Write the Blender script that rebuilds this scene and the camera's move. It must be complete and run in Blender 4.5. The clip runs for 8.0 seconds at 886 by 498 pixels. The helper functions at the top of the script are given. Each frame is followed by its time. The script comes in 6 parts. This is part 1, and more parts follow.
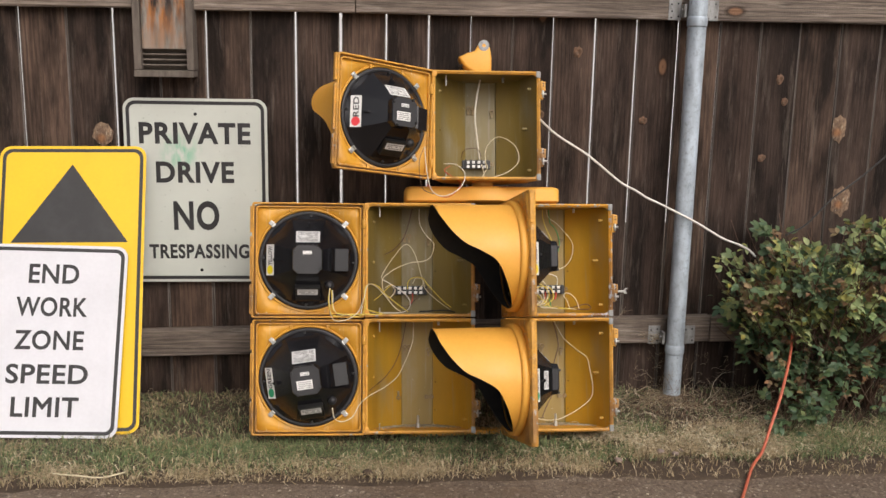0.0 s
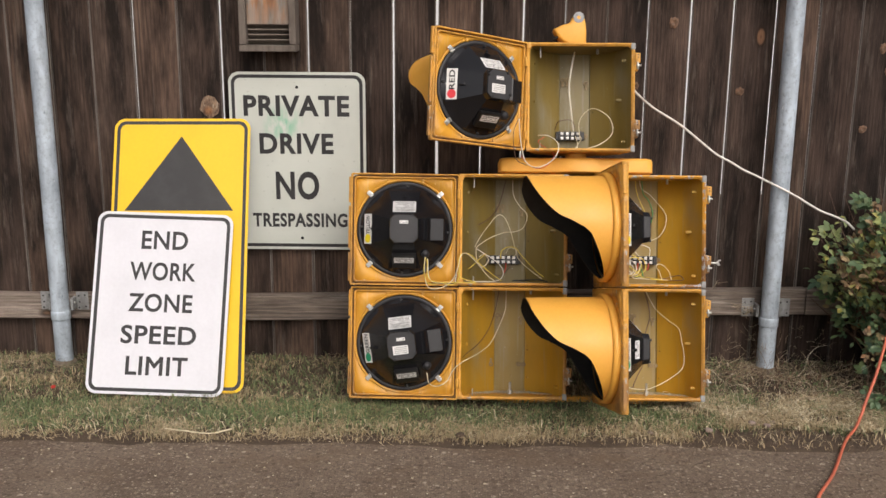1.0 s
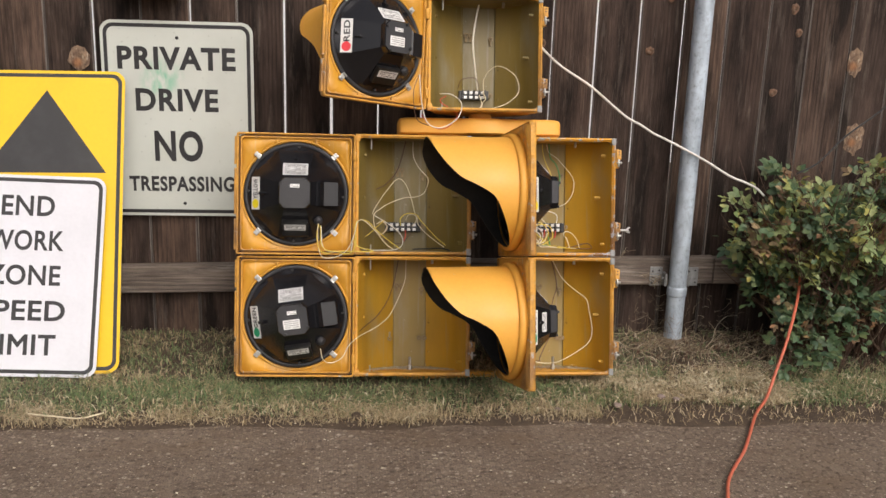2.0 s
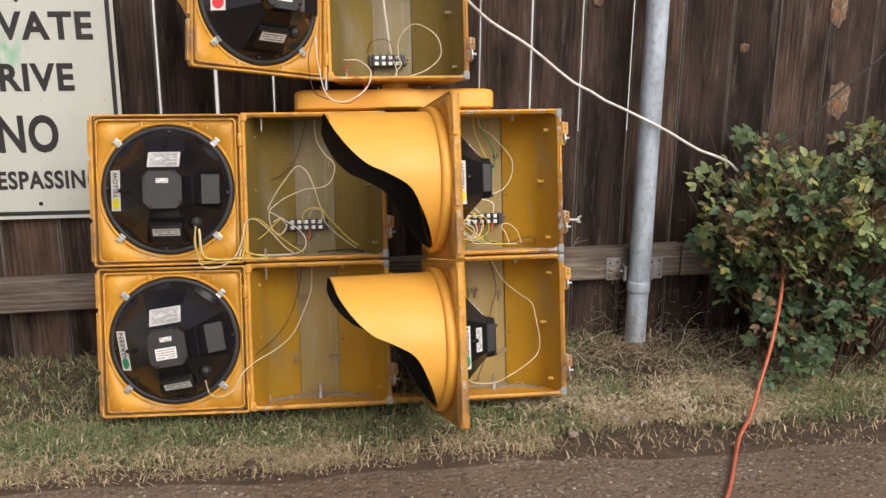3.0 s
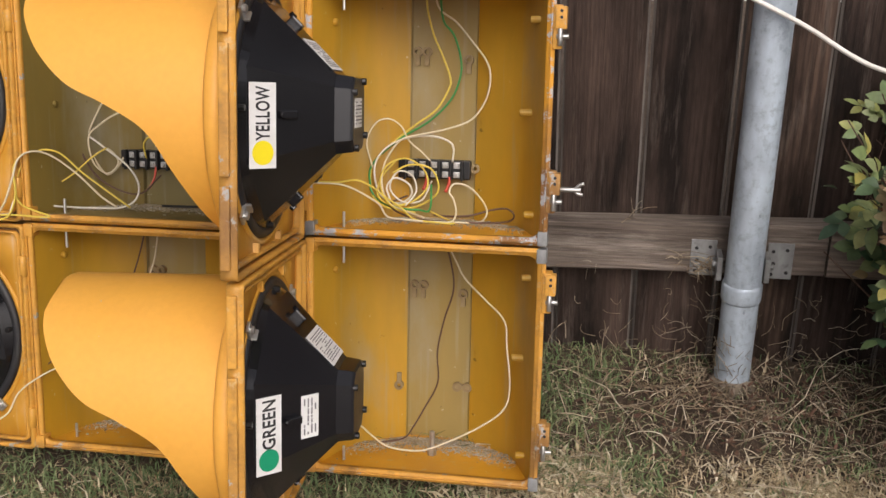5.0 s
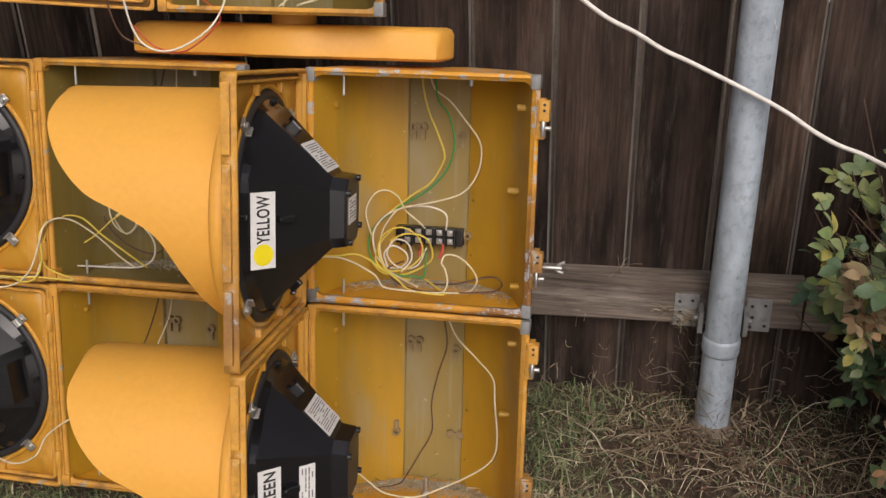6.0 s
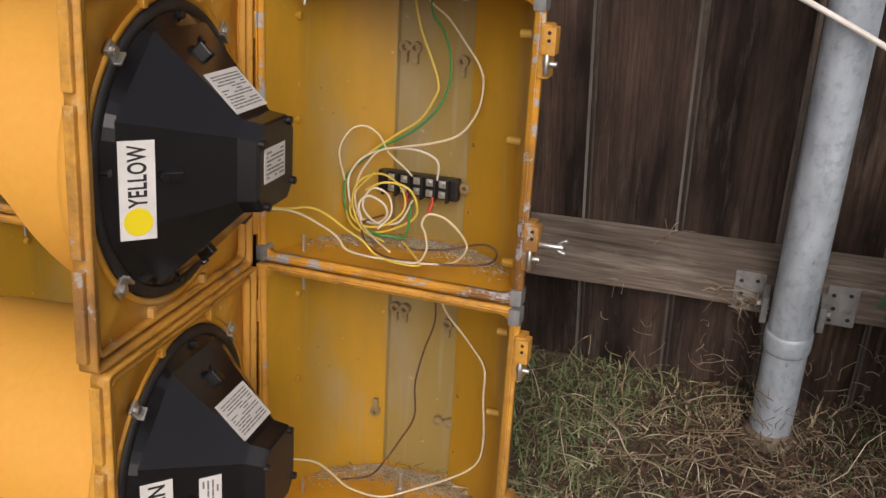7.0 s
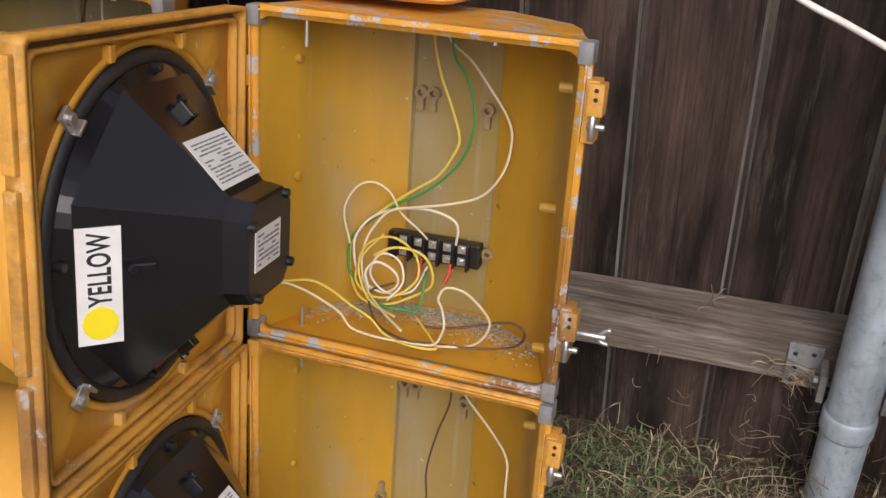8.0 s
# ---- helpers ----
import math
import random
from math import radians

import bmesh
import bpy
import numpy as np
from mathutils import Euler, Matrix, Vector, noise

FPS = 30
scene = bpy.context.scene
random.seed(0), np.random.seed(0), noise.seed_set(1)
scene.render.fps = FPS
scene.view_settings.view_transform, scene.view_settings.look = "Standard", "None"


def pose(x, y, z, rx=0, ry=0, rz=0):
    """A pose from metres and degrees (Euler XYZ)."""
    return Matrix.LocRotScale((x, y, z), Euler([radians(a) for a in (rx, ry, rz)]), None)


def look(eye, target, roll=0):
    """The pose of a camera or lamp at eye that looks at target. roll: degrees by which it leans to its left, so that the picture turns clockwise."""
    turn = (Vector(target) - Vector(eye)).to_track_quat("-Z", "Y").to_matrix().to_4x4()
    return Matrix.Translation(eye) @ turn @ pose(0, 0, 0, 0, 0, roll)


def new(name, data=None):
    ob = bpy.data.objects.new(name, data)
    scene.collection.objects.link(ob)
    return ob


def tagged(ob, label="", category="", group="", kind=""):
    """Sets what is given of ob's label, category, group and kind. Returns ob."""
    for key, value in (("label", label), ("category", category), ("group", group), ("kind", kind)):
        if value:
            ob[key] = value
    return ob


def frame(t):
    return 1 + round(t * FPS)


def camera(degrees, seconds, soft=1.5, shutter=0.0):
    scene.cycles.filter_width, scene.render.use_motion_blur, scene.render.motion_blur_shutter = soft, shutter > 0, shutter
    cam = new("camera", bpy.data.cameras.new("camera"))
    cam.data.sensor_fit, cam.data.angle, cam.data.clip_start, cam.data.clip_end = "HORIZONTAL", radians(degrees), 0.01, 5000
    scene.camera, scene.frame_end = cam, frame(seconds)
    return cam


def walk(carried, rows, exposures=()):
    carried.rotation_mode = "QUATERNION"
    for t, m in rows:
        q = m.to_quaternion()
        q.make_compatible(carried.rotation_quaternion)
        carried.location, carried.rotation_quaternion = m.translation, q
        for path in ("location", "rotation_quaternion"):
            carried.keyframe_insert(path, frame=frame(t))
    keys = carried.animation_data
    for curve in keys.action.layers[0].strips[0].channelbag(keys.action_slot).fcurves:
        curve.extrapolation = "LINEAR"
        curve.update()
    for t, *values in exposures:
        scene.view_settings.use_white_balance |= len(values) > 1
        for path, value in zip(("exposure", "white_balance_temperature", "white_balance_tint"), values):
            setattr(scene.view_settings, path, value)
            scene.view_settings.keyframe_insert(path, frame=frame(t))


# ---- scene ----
cam = camera(48.0, 8.0)
PATH = [
    (0, (-0.282, 0.337, 1.204), (-0.116, 2.287, 0.792), 1.1),
    (0.5, (-0.312, 0.276, 1.211), (-0.271, 2.228, 0.779), 0.8),
    (1, (-0.29, 0.274, 1.216), (-0.308, 2.217, 0.744), 0.4),
    (1.5, (-0.284, 0.311, 1.192), (-0.19, 2.247, 0.697), 0.8),
    (1.7, (-0.286, 0.339, 1.183), (-0.137, 2.268, 0.675), 1.7),
    (2.8, (-0.151, 0.947, 1.09), (0.092, 2.847, 0.516), 0.8),
    (3, (-0.116, 0.988, 1.087), (0.148, 2.883, 0.506), 0.5),
    (3.5, (0.028, 1.153, 1.094), (0.295, 3.056, 0.542), 0.3),
    (3.8, (0.133, 1.303, 1.071), (0.375, 3.161, 0.372), 0.1),
    (4, (0.222, 1.683, 0.936), (0.393, 3.546, 0.228), -0.6),
    (4.2, (0.365, 2.000, 0.860), (0.298, 3.880, 0.170), -2.0),
    (5.3, (0.575, 2.030, 1.012), (0.254, 3.800, 0.138), -1.4),
    (5.5, (0.553, 1.935, 1.069), (0.304, 3.731, 0.226), -0.8),
    (6, (0.626, 2.012, 1.122), (0.265, 3.758, 0.216), -1.5),
    (6.5, (0.712, 2.239, 1.091), (0.218, 3.893, 0.08), -1.0),
    (7, (0.733, 2.37, 1.052), (0.147, 3.937, -0.044), -2.0),
    (7.5, (0.677, 2.485, 1.043), (0.087, 4.046, -0.059), -1.4),
    (8, (0.653, 2.533, 1.037), (0.067, 4.096, -0.065), -1.3),
]
EXPOSURES = [(0.0, -0.10, 6750, 14), (1.5, -0.06, 6750, 14), (3.0, 0.03, 6750, 15), (4.1, 0.14, 6450, 15), (5.4, -0.26, 6700, 16), (6.2, -0.36, 6750, 16), (7.0, -0.40, 6850, 18), (7.6, -0.42, 6900, 18), (8.0, -0.13, 6450, 18)]
walk(cam, [(t, look(eye, target, roll)) for t, eye, target, roll in PATH], EXPOSURES)


# ---------------------------------------------------------------- light
def sky_and_sun():
    world = bpy.data.worlds.new("overcast_sky")
    scene.world = world
    world.use_nodes = True
    nt = world.node_tree
    nt.nodes.clear()
    out = nt.nodes.new("ShaderNodeOutputWorld")
    bg = nt.nodes.new("ShaderNodeBackground")
    sky = nt.nodes.new("ShaderNodeTexSky")
    sky.sky_type = "NISHITA"
    sky.sun_disc = False
    sky.sun_elevation = radians(43)
    sky.sun_rotation = radians(156)
    sky.air_density, sky.dust_density, sky.ozone_density = 1.0, 6.0, 1.0
    soft = nt.nodes.new("ShaderNodeHueSaturation")
    soft.inputs["Saturation"].default_value = 0.35
    nt.links.new(sky.outputs[0], soft.inputs["Color"])
    nt.links.new(soft.outputs[0], bg.inputs["Color"])
    bg.inputs["Strength"].default_value = 0.145
    nt.links.new(bg.outputs[0], out.inputs[0])
    sun = bpy.data.lights.new("sun", "SUN")
    sun.energy, sun.angle, sun.color = 1.25, radians(50), (1.0, 0.965, 0.91)
    ob = new("sun", sun)
    ob.matrix_world = look((2.6, -2.6, 6.4), (0, 3.3, 0.3))


sky_and_sun()


# ---------------------------------------------------------------- materials
def shader(name):
    m = bpy.data.materials.new(name)
    m.use_nodes = True
    nt = m.node_tree
    b = nt.nodes["Principled BSDF"]
    return m, nt, b


def node(nt, kind, **inputs):
    n = nt.nodes.new(kind)
    for k, v in inputs.items():
        n.inputs[k.replace("_", " ")].default_value = v
    return n


def coords(nt, scale=(1, 1, 1), loc=(0, 0, 0)):
    tc = nt.nodes.new("ShaderNodeTexCoord")
    mp = nt.nodes.new("ShaderNodeMapping")
    mp.inputs["Scale"].default_value = scale
    mp.inputs["Location"].default_value = loc
    nt.links.new(tc.outputs["Object"], mp.inputs["Vector"])
    return mp.outputs[0]


def noise_fac(nt, vec, scale, lo, hi, detail=4.0, rough=0.55):
    n = node(nt, "ShaderNodeTexNoise", Scale=scale, Detail=detail, Roughness=rough)
    nt.links.new(vec, n.inputs["Vector"])
    r = nt.nodes.new("ShaderNodeMapRange")
    r.inputs["From Min"].default_value, r.inputs["From Max"].default_value = lo, hi
    nt.links.new(n.outputs["Fac"], r.inputs["Value"])
    return r.outputs[0]


def mix(nt, fac, a, b, blend="MIX"):
    m = nt.nodes.new("ShaderNodeMix")
    m.data_type, m.blend_type = "RGBA", blend
    for sock, v in ((m.inputs[0], fac), (m.inputs[6], a), (m.inputs[7], b)):
        if isinstance(v, (tuple, list)):
            sock.default_value = (*v, 1.0)
        elif isinstance(v, (int, float)):
            sock.default_value = v
        else:
            nt.links.new(v, sock)
    return m.outputs[2]


def bump(nt, b, height, strength, dist):
    n = nt.nodes.new("ShaderNodeBump")
    n.inputs["Strength"].default_value, n.inputs["Distance"].default_value = strength, dist
    nt.links.new(height, n.inputs["Height"])
    nt.links.new(n.outputs[0], b.inputs["Normal"])


def mottled(name, base, dirt, scale=8.0, lo=0.45, hi=0.75, rough=0.5, metal=0.0, fine=90.0, fine_amount=0.25, bump_d=0.0006, spec=0.5, stretch=(1, 1, 1)):
    """Base colour with larger stains and fine grain."""
    m, nt, b = shader(name)
    v = coords(nt, stretch)
    c = mix(nt, noise_fac(nt, v, scale, lo, hi), base, dirt)
    g = noise_fac(nt, v, fine, 0.3, 0.7, 3.0)
    c2 = mix(nt, fine_amount, c, mix(nt, g, tuple(x * 0.55 for x in base), tuple(min(1, x * 1.35) for x in base)))
    nt.links.new(c2, b.inputs["Base Color"])
    b.inputs["Roughness"].default_value, b.inputs["Metallic"].default_value = rough, metal
    b.inputs["Specular IOR Level"].default_value = spec
    if bump_d:
        bump(nt, b, g, 0.5, bump_d)
    return m


def plain(name, base, rough=0.5, metal=0.0, spec=0.5):
    m, nt, b = shader(name)
    b.inputs["Base Color"].default_value = (*base, 1)
    b.inputs["Roughness"].default_value, b.inputs["Metallic"].default_value = rough, metal
    b.inputs["Specular IOR Level"].default_value = spec
    return m


def wood(name, tints, grey, along="Z", dark=0.8):
    """Weathered boards: streaks along one axis, growth rings, knots, a tint of its own for each board."""
    m, nt, b = shader(name)
    oi = nt.nodes.new("ShaderNodeObjectInfo")
    tc = nt.nodes.new("ShaderNodeTexCoord")
    shift = nt.nodes.new("ShaderNodeVectorMath")
    shift.operation = "SCALE"
    comb = nt.nodes.new("ShaderNodeCombineXYZ")
    for k in range(3):
        nt.links.new(oi.outputs["Random"], comb.inputs[k])
    nt.links.new(comb.outputs[0], shift.inputs[0])
    shift.inputs["Scale"].default_value = 37.0
    add = nt.nodes.new("ShaderNodeVectorMath")
    add.operation = "ADD"
    nt.links.new(tc.outputs["Object"], add.inputs[0])
    nt.links.new(shift.outputs[0], add.inputs[1])
    vec = add.outputs[0]

    def stretched(s):
        mp = nt.nodes.new("ShaderNodeMapping")
        mp.inputs["Scale"].default_value = (1, 1, s) if along == "Z" else (s, 1, 1)
        nt.links.new(vec, mp.inputs["Vector"])
        return mp.outputs[0]
    ramp = nt.nodes.new("ShaderNodeValToRGB")
    ramp.color_ramp.elements[0].color = (*tints[0], 1)
    ramp.color_ramp.elements[1].color = (*tints[-1], 1)
    for k, t in enumerate(tints[1:-1]):
        e = ramp.color_ramp.elements.new((k + 1) / (len(tints) - 1))
        e.color = (*t, 1)
    nt.links.new(oi.outputs["Random"], ramp.inputs[0])
    base = ramp.outputs[0]
    black = (0.010, 0.0065, 0.005)
    broad = noise_fac(nt, stretched(0.22), 15, 0.38, 0.66, 5, 0.6)
    c = mix(nt, broad, mix(nt, dark, base, black), base)
    # growth rings that bend round the knots
    wv = node(nt, "ShaderNodeTexWave", Scale=24.0, Distortion=6.5, Detail=3.0)
    wv.inputs["Detail Scale"].default_value = 0.55
    wv.bands_direction = "X" if along == "Z" else "Z"
    nt.links.new(stretched(0.16), wv.inputs["Vector"])
    ringy = noise_fac(nt, stretched(0.3), 7, 0.42, 0.62)
    c = mix(nt, mix(nt, mix(nt, 0.55, (0, 0, 0), wv.outputs["Fac"]), (0, 0, 0), mix(nt, ringy, (0, 0, 0), wv.outputs["Fac"])), c, black)
    grain = noise_fac(nt, stretched(0.035), 230, 0.3, 0.72, 4, 0.65)
    c = mix(nt, grain, mix(nt, 0.60, c, black), c)
    silver = noise_fac(nt, stretched(0.10), 34, 0.54, 0.80, 8, 0.75)
    c = mix(nt, mix(nt, 0.6, (0, 0, 0), silver), c, grey)
    vo = node(nt, "ShaderNodeTexVoronoi", Scale=4.6)
    nt.links.new(stretched(0.5), vo.inputs["Vector"])
    for lo, hi, tone in ((0.105, 0.07, (0.03, 0.017, 0.011)), (0.072, 0.05, (0.26, 0.14, 0.08)), (0.030, 0.018, (0.05, 0.028, 0.018))):
        kr = nt.nodes.new("ShaderNodeMapRange")
        kr.inputs["From Min"].default_value, kr.inputs["From Max"].default_value = lo, hi
        nt.links.new(vo.outputs["Distance"], kr.inputs["Value"])
        c = mix(nt, mix(nt, 0.8, (0, 0, 0), kr.outputs[0]), c, tone)
    nt.links.new(c, b.inputs["Base Color"])
    b.inputs["Roughness"].default_value = 0.85
    b.inputs["Specular IOR Level"].default_value = 0.25
    bump(nt, b, grain, 0.9, 0.002)
    return m


def per_island(name, colours, rough=0.7, sheen=0.0, through_light=0.0):
    """Many small pieces in one mesh, each with one of several colours."""
    m, nt, b = shader(name)
    geo = nt.nodes.new("ShaderNodeNewGeometry")
    ramp = nt.nodes.new("ShaderNodeValToRGB")
    ramp.color_ramp.interpolation = "LINEAR"
    n = len(colours)
    ramp.color_ramp.elements[0].color = (*colours[0], 1)
    ramp.color_ramp.elements[1].color = (*colours[-1], 1)
    for k in range(1, n - 1):
        e = ramp.color_ramp.elements.new(k / (n - 1))
        e.color = (*colours[k], 1)
    nt.links.new(geo.outputs["Random Per Island"], ramp.inputs[0])
    v = coords(nt)
    c = mix(nt, noise_fac(nt, v, 60, 0.35, 0.7), mix(nt, 0.35, ramp.outputs[0], (0.02, 0.02, 0.01)), ramp.outputs[0])
    nt.links.new(c, b.inputs["Base Color"])
    b.inputs["Roughness"].default_value = rough
    if through_light:
        b.inputs["Transmission Weight"].default_value = 0.0
        tr = nt.nodes.new("ShaderNodeBsdfTranslucent")
        nt.links.new(c, tr.inputs["Color"])
        ms = nt.nodes.new("ShaderNodeMixShader")
        ms.inputs[0].default_value = through_light
        nt.links.new(b.outputs[0], ms.inputs[1])
        nt.links.new(tr.outputs[0], ms.inputs[2])
        nt.links.new(ms.outputs[0], nt.nodes["Material Output"].inputs[0])
    return m


def asphalt_material():
    m, nt, b = shader("worn_asphalt")
    v = coords(nt)
    base = mix(nt, noise_fac(nt, v, 4, 0.35, 0.68, 5), (0.150, 0.110, 0.080), (0.235, 0.182, 0.135))
    base = mix(nt, noise_fac(nt, v, 300, 0.3, 0.7), mix(nt, 0.6, base, (0.03, 0.022, 0.016)), base)
    c, height = base, None
    for scale, pale, amount in ((62.0, 0.93, 0.75), (150.0, 0.9, 0.8)):
        vo = node(nt, "ShaderNodeTexVoronoi", Scale=scale)
        nt.links.new(v, vo.inputs["Vector"])
        stone = nt.nodes.new("ShaderNodeMapRange")
        stone.inputs["From Min"].default_value, stone.inputs["From Max"].default_value = 0.5, 0.3
        nt.links.new(vo.outputs["Distance"], stone.inputs["Value"])
        tint = nt.nodes.new("ShaderNodeValToRGB")
        tint.color_ramp.elements[0].color = (0.060, 0.044, 0.033, 1)
        tint.color_ramp.elements[1].color = (0.46, 0.40, 0.32, 1)
        for at, tone in ((0.45, (0.150, 0.112, 0.082)), (pale, (0.255, 0.200, 0.150))):
            e = tint.color_ramp.elements.new(at)
            e.color = (*tone, 1)
        sep = nt.nodes.new("ShaderNodeSeparateColor")
        nt.links.new(vo.outputs["Color"], sep.inputs[0])
        nt.links.new(sep.outputs[0], tint.inputs[0])
        c = mix(nt, mix(nt, amount, (0, 0, 0), stone.outputs[0]), c, tint.outputs[0])
        height = height or stone.outputs[0]
    # soil washed over it
    c = mix(nt, mix(nt, 0.7, (0, 0, 0), noise_fac(nt, coords(nt, (0.5, 1, 1)), 5.5, 0.5, 0.7, 6, 0.6)), c, (0.130, 0.090, 0.058))
    nt.links.new(c, b.inputs["Base Color"])
    b.inputs["Roughness"].default_value = 0.9
    b.inputs["Specular IOR Level"].default_value = 0.3
    bump(nt, b, height, 0.9, 0.003)
    return m


def paint(name, base, chip, chip_lo, dust, dust_hi, rough=0.42, grime=0.0):
    """Sprayed enamel with dust and bare metal chips."""
    m, nt, b = shader(name)
    v = coords(nt)
    c = mix(nt, noise_fac(nt, v, 5.0, 0.5, dust_hi, 5), base, dust)
    c = mix(nt, mix(nt, 0.10, (0, 0, 0), noise_fac(nt, v, 120, 0.35, 0.65)), c, tuple(x * 0.6 for x in base))
    if grime:
        c = mix(nt, mix(nt, grime, (0, 0, 0), noise_fac(nt, v, 24, 0.50, 0.70, 7, 0.7)), c, (0.17, 0.080, 0.026))
        c = mix(nt, mix(nt, grime * 0.6, (0, 0, 0), noise_fac(nt, coords(nt, (1, 1, 1), (7, 3, 1)), 60, 0.60, 0.66, 6, 0.7)), c, (0.58, 0.44, 0.24))
    ch = noise_fac(nt, v, 42, chip_lo, chip_lo + 0.025, 8, 0.72)
    c = mix(nt, ch, c, chip)
    nt.links.new(c, b.inputs["Base Color"])
    r = nt.nodes.new("ShaderNodeMapRange")
    r.inputs["To Min"].default_value, r.inputs["To Max"].default_value = rough, rough + 0.25
    nt.links.new(noise_fac(nt, v, 14, 0.3, 0.7), r.inputs["Value"])
    nt.links.new(r.outputs[0], b.inputs["Roughness"])
    bump(nt, b, noise_fac(nt, v, 160, 0.3, 0.7), 0.12, 0.0004)
    return m


def galvanised(name, light, darkc, fleck):
    m, nt, b = shader(name)
    v = coords(nt)
    c = mix(nt, noise_fac(nt, coords(nt, (1, 1, 0.35)), 26, 0.35, 0.65, 5), light, darkc)
    c = mix(nt, mix(nt, 0.6, (0, 0, 0), noise_fac(nt, v, 70, 0.5, 0.75, 7, 0.7)), c, tuple(x * 0.40 for x in darkc))
    c = mix(nt, mix(nt, 0.7, (0, 0, 0), noise_fac(nt, coords(nt, (1, 1, 0.45), (3, 8, 2)), 44, 0.64, 0.70, 6, 0.65)), c, tuple(x * 0.5 for x in darkc))
    c = mix(nt, noise_fac(nt, coords(nt, (1, 1, 0.3)), 75, 0.69, 0.74, 5), c, fleck)
    nt.links.new(c, b.inputs["Base Color"])
    b.inputs["Metallic"].default_value = 0.2
    b.inputs["Roughness"].default_value = 0.48
    bump(nt, b, noise_fac(nt, v, 90, 0.3, 0.7), 0.2, 0.0006)
    return m


def spotted(name, base, spot, at, radius, rough=0.45):
    """A painted sheet with one stain of its own at a place on it."""
    m, nt, b = shader(name)
    tc = nt.nodes.new("ShaderNodeTexCoord")
    d = nt.nodes.new("ShaderNodeVectorMath")
    d.operation = "DISTANCE"
    d.inputs[1].default_value = at
    nt.links.new(tc.outputs["Object"], d.inputs[0])
    r = nt.nodes.new("ShaderNodeMapRange")
    r.inputs["From Min"].default_value, r.inputs["From Max"].default_value = radius, radius * 0.2
    nt.links.new(d.outputs["Value"], r.inputs["Value"])
    f = nt.nodes.new("ShaderNodeMath")
    f.operation = "MULTIPLY"
    v = coords(nt, (1, 1, 0.4))
    nt.links.new(r.outputs[0], f.inputs[0])
    nt.links.new(noise_fac(nt, v, 45, 0.42, 0.62), f.inputs[1])
    c = mix(nt, noise_fac(nt, coords(nt), 5, 0.45, 0.8), base, tuple(x * 0.88 for x in base))
    c = mix(nt, noise_fac(nt, coords(nt), 70, 0.66, 0.74), c, tuple(x * 0.7 for x in base))
    c = mix(nt, f.outputs[0], c, spot)
    nt.links.new(c, b.inputs["Base Color"])
    b.inputs["Roughness"].default_value = rough
    return m


def inside_paint(name, base, deep, dust, dusty, rough=0.45):
    """Old enamel inside a housing: runs and streaks down the wall, grey bloom, specks and scratches."""
    m, nt, b = shader(name)
    v = coords(nt)
    c = mix(nt, noise_fac(nt, coords(nt, (1, 1, 0.3)), 9, 0.36, 0.66, 5), base, deep)
    bloom = noise_fac(nt, coords(nt, (1, 1, 0.45)), 7.5, dusty, dusty + 0.22, 7, 0.62)
    c = mix(nt, mix(nt, 0.75, (0, 0, 0), bloom), c, dust)
    c = mix(nt, mix(nt, 0.45, (0, 0, 0), noise_fac(nt, coords(nt, (1, 1, 0.06)), 75, 0.58, 0.72, 4)), c, dust)
    c = mix(nt, mix(nt, 0.8, (0, 0, 0), noise_fac(nt, v, 85, 0.70, 0.74, 6)), c, tuple(min(1, x * 1.5) for x in dust))
    c = mix(nt, mix(nt, 0.7, (0, 0, 0), noise_fac(nt, coords(nt, (1, 1, 1), (4, 2, 9)), 55, 0.70, 0.75, 6)), c, tuple(x * 0.3 for x in deep))
    nt.links.new(c, b.inputs["Base Color"])
    rr = nt.nodes.new("ShaderNodeMapRange")
    rr.inputs["To Min"].default_value, rr.inputs["To Max"].default_value = rough, 0.85
    nt.links.new(bloom, rr.inputs["Value"])
    nt.links.new(rr.outputs[0], b.inputs["Roughness"])
    bump(nt, b, noise_fac(nt, v, 110, 0.3, 0.7), 0.2, 0.0005)
    return m


YELLOW = (0.77, 0.382, 0.058)
M_YEL = paint("signal_yellow_enamel", YELLOW, (0.42, 0.42, 0.44), 0.70, (0.70, 0.34, 0.04), 0.9)
M_FRAME = paint("worn_yellow_casting", (0.64, 0.318, 0.046), (0.36, 0.34, 0.31), 0.61, (0.33, 0.165, 0.045), 0.70, grime=0.75)
M_CHIPPED = paint("chipped_yellow_casting", (0.64, 0.30, 0.025), (0.42, 0.42, 0.43), 0.54, (0.25, 0.115, 0.03), 0.62)
M_DOORIN = inside_paint("dusty_yellow_door_inside", (0.66, 0.330, 0.034), (0.47, 0.225, 0.022), (0.54, 0.41, 0.23), 0.56, 0.5)
M_GROOVE = mottled("grimy_seal_groove", (0.14, 0.075, 0.025), (0.05, 0.03, 0.018), 30, rough=0.8)
# Casing enamel, darkened for dust and for the backlit interior's shade.
M_INSIDE = inside_paint("dusty_shaded_mustard_inside", (0.520, 0.274, 0.016), (0.360, 0.210, 0.022), (0.34, 0.270, 0.140), 0.56)
# Same enamel on the floor, brightened in colour for less dust and more light.
M_FLOOR = inside_paint("brightened_housing_floor", (0.640, 0.318, 0.022), (0.520, 0.250, 0.020), (0.46, 0.36, 0.22), 0.58)
M_STRIP = inside_paint("greyed_overspray", (0.315, 0.220, 0.062), (0.265, 0.190, 0.062), (0.34, 0.295, 0.205), 0.48, 0.55)
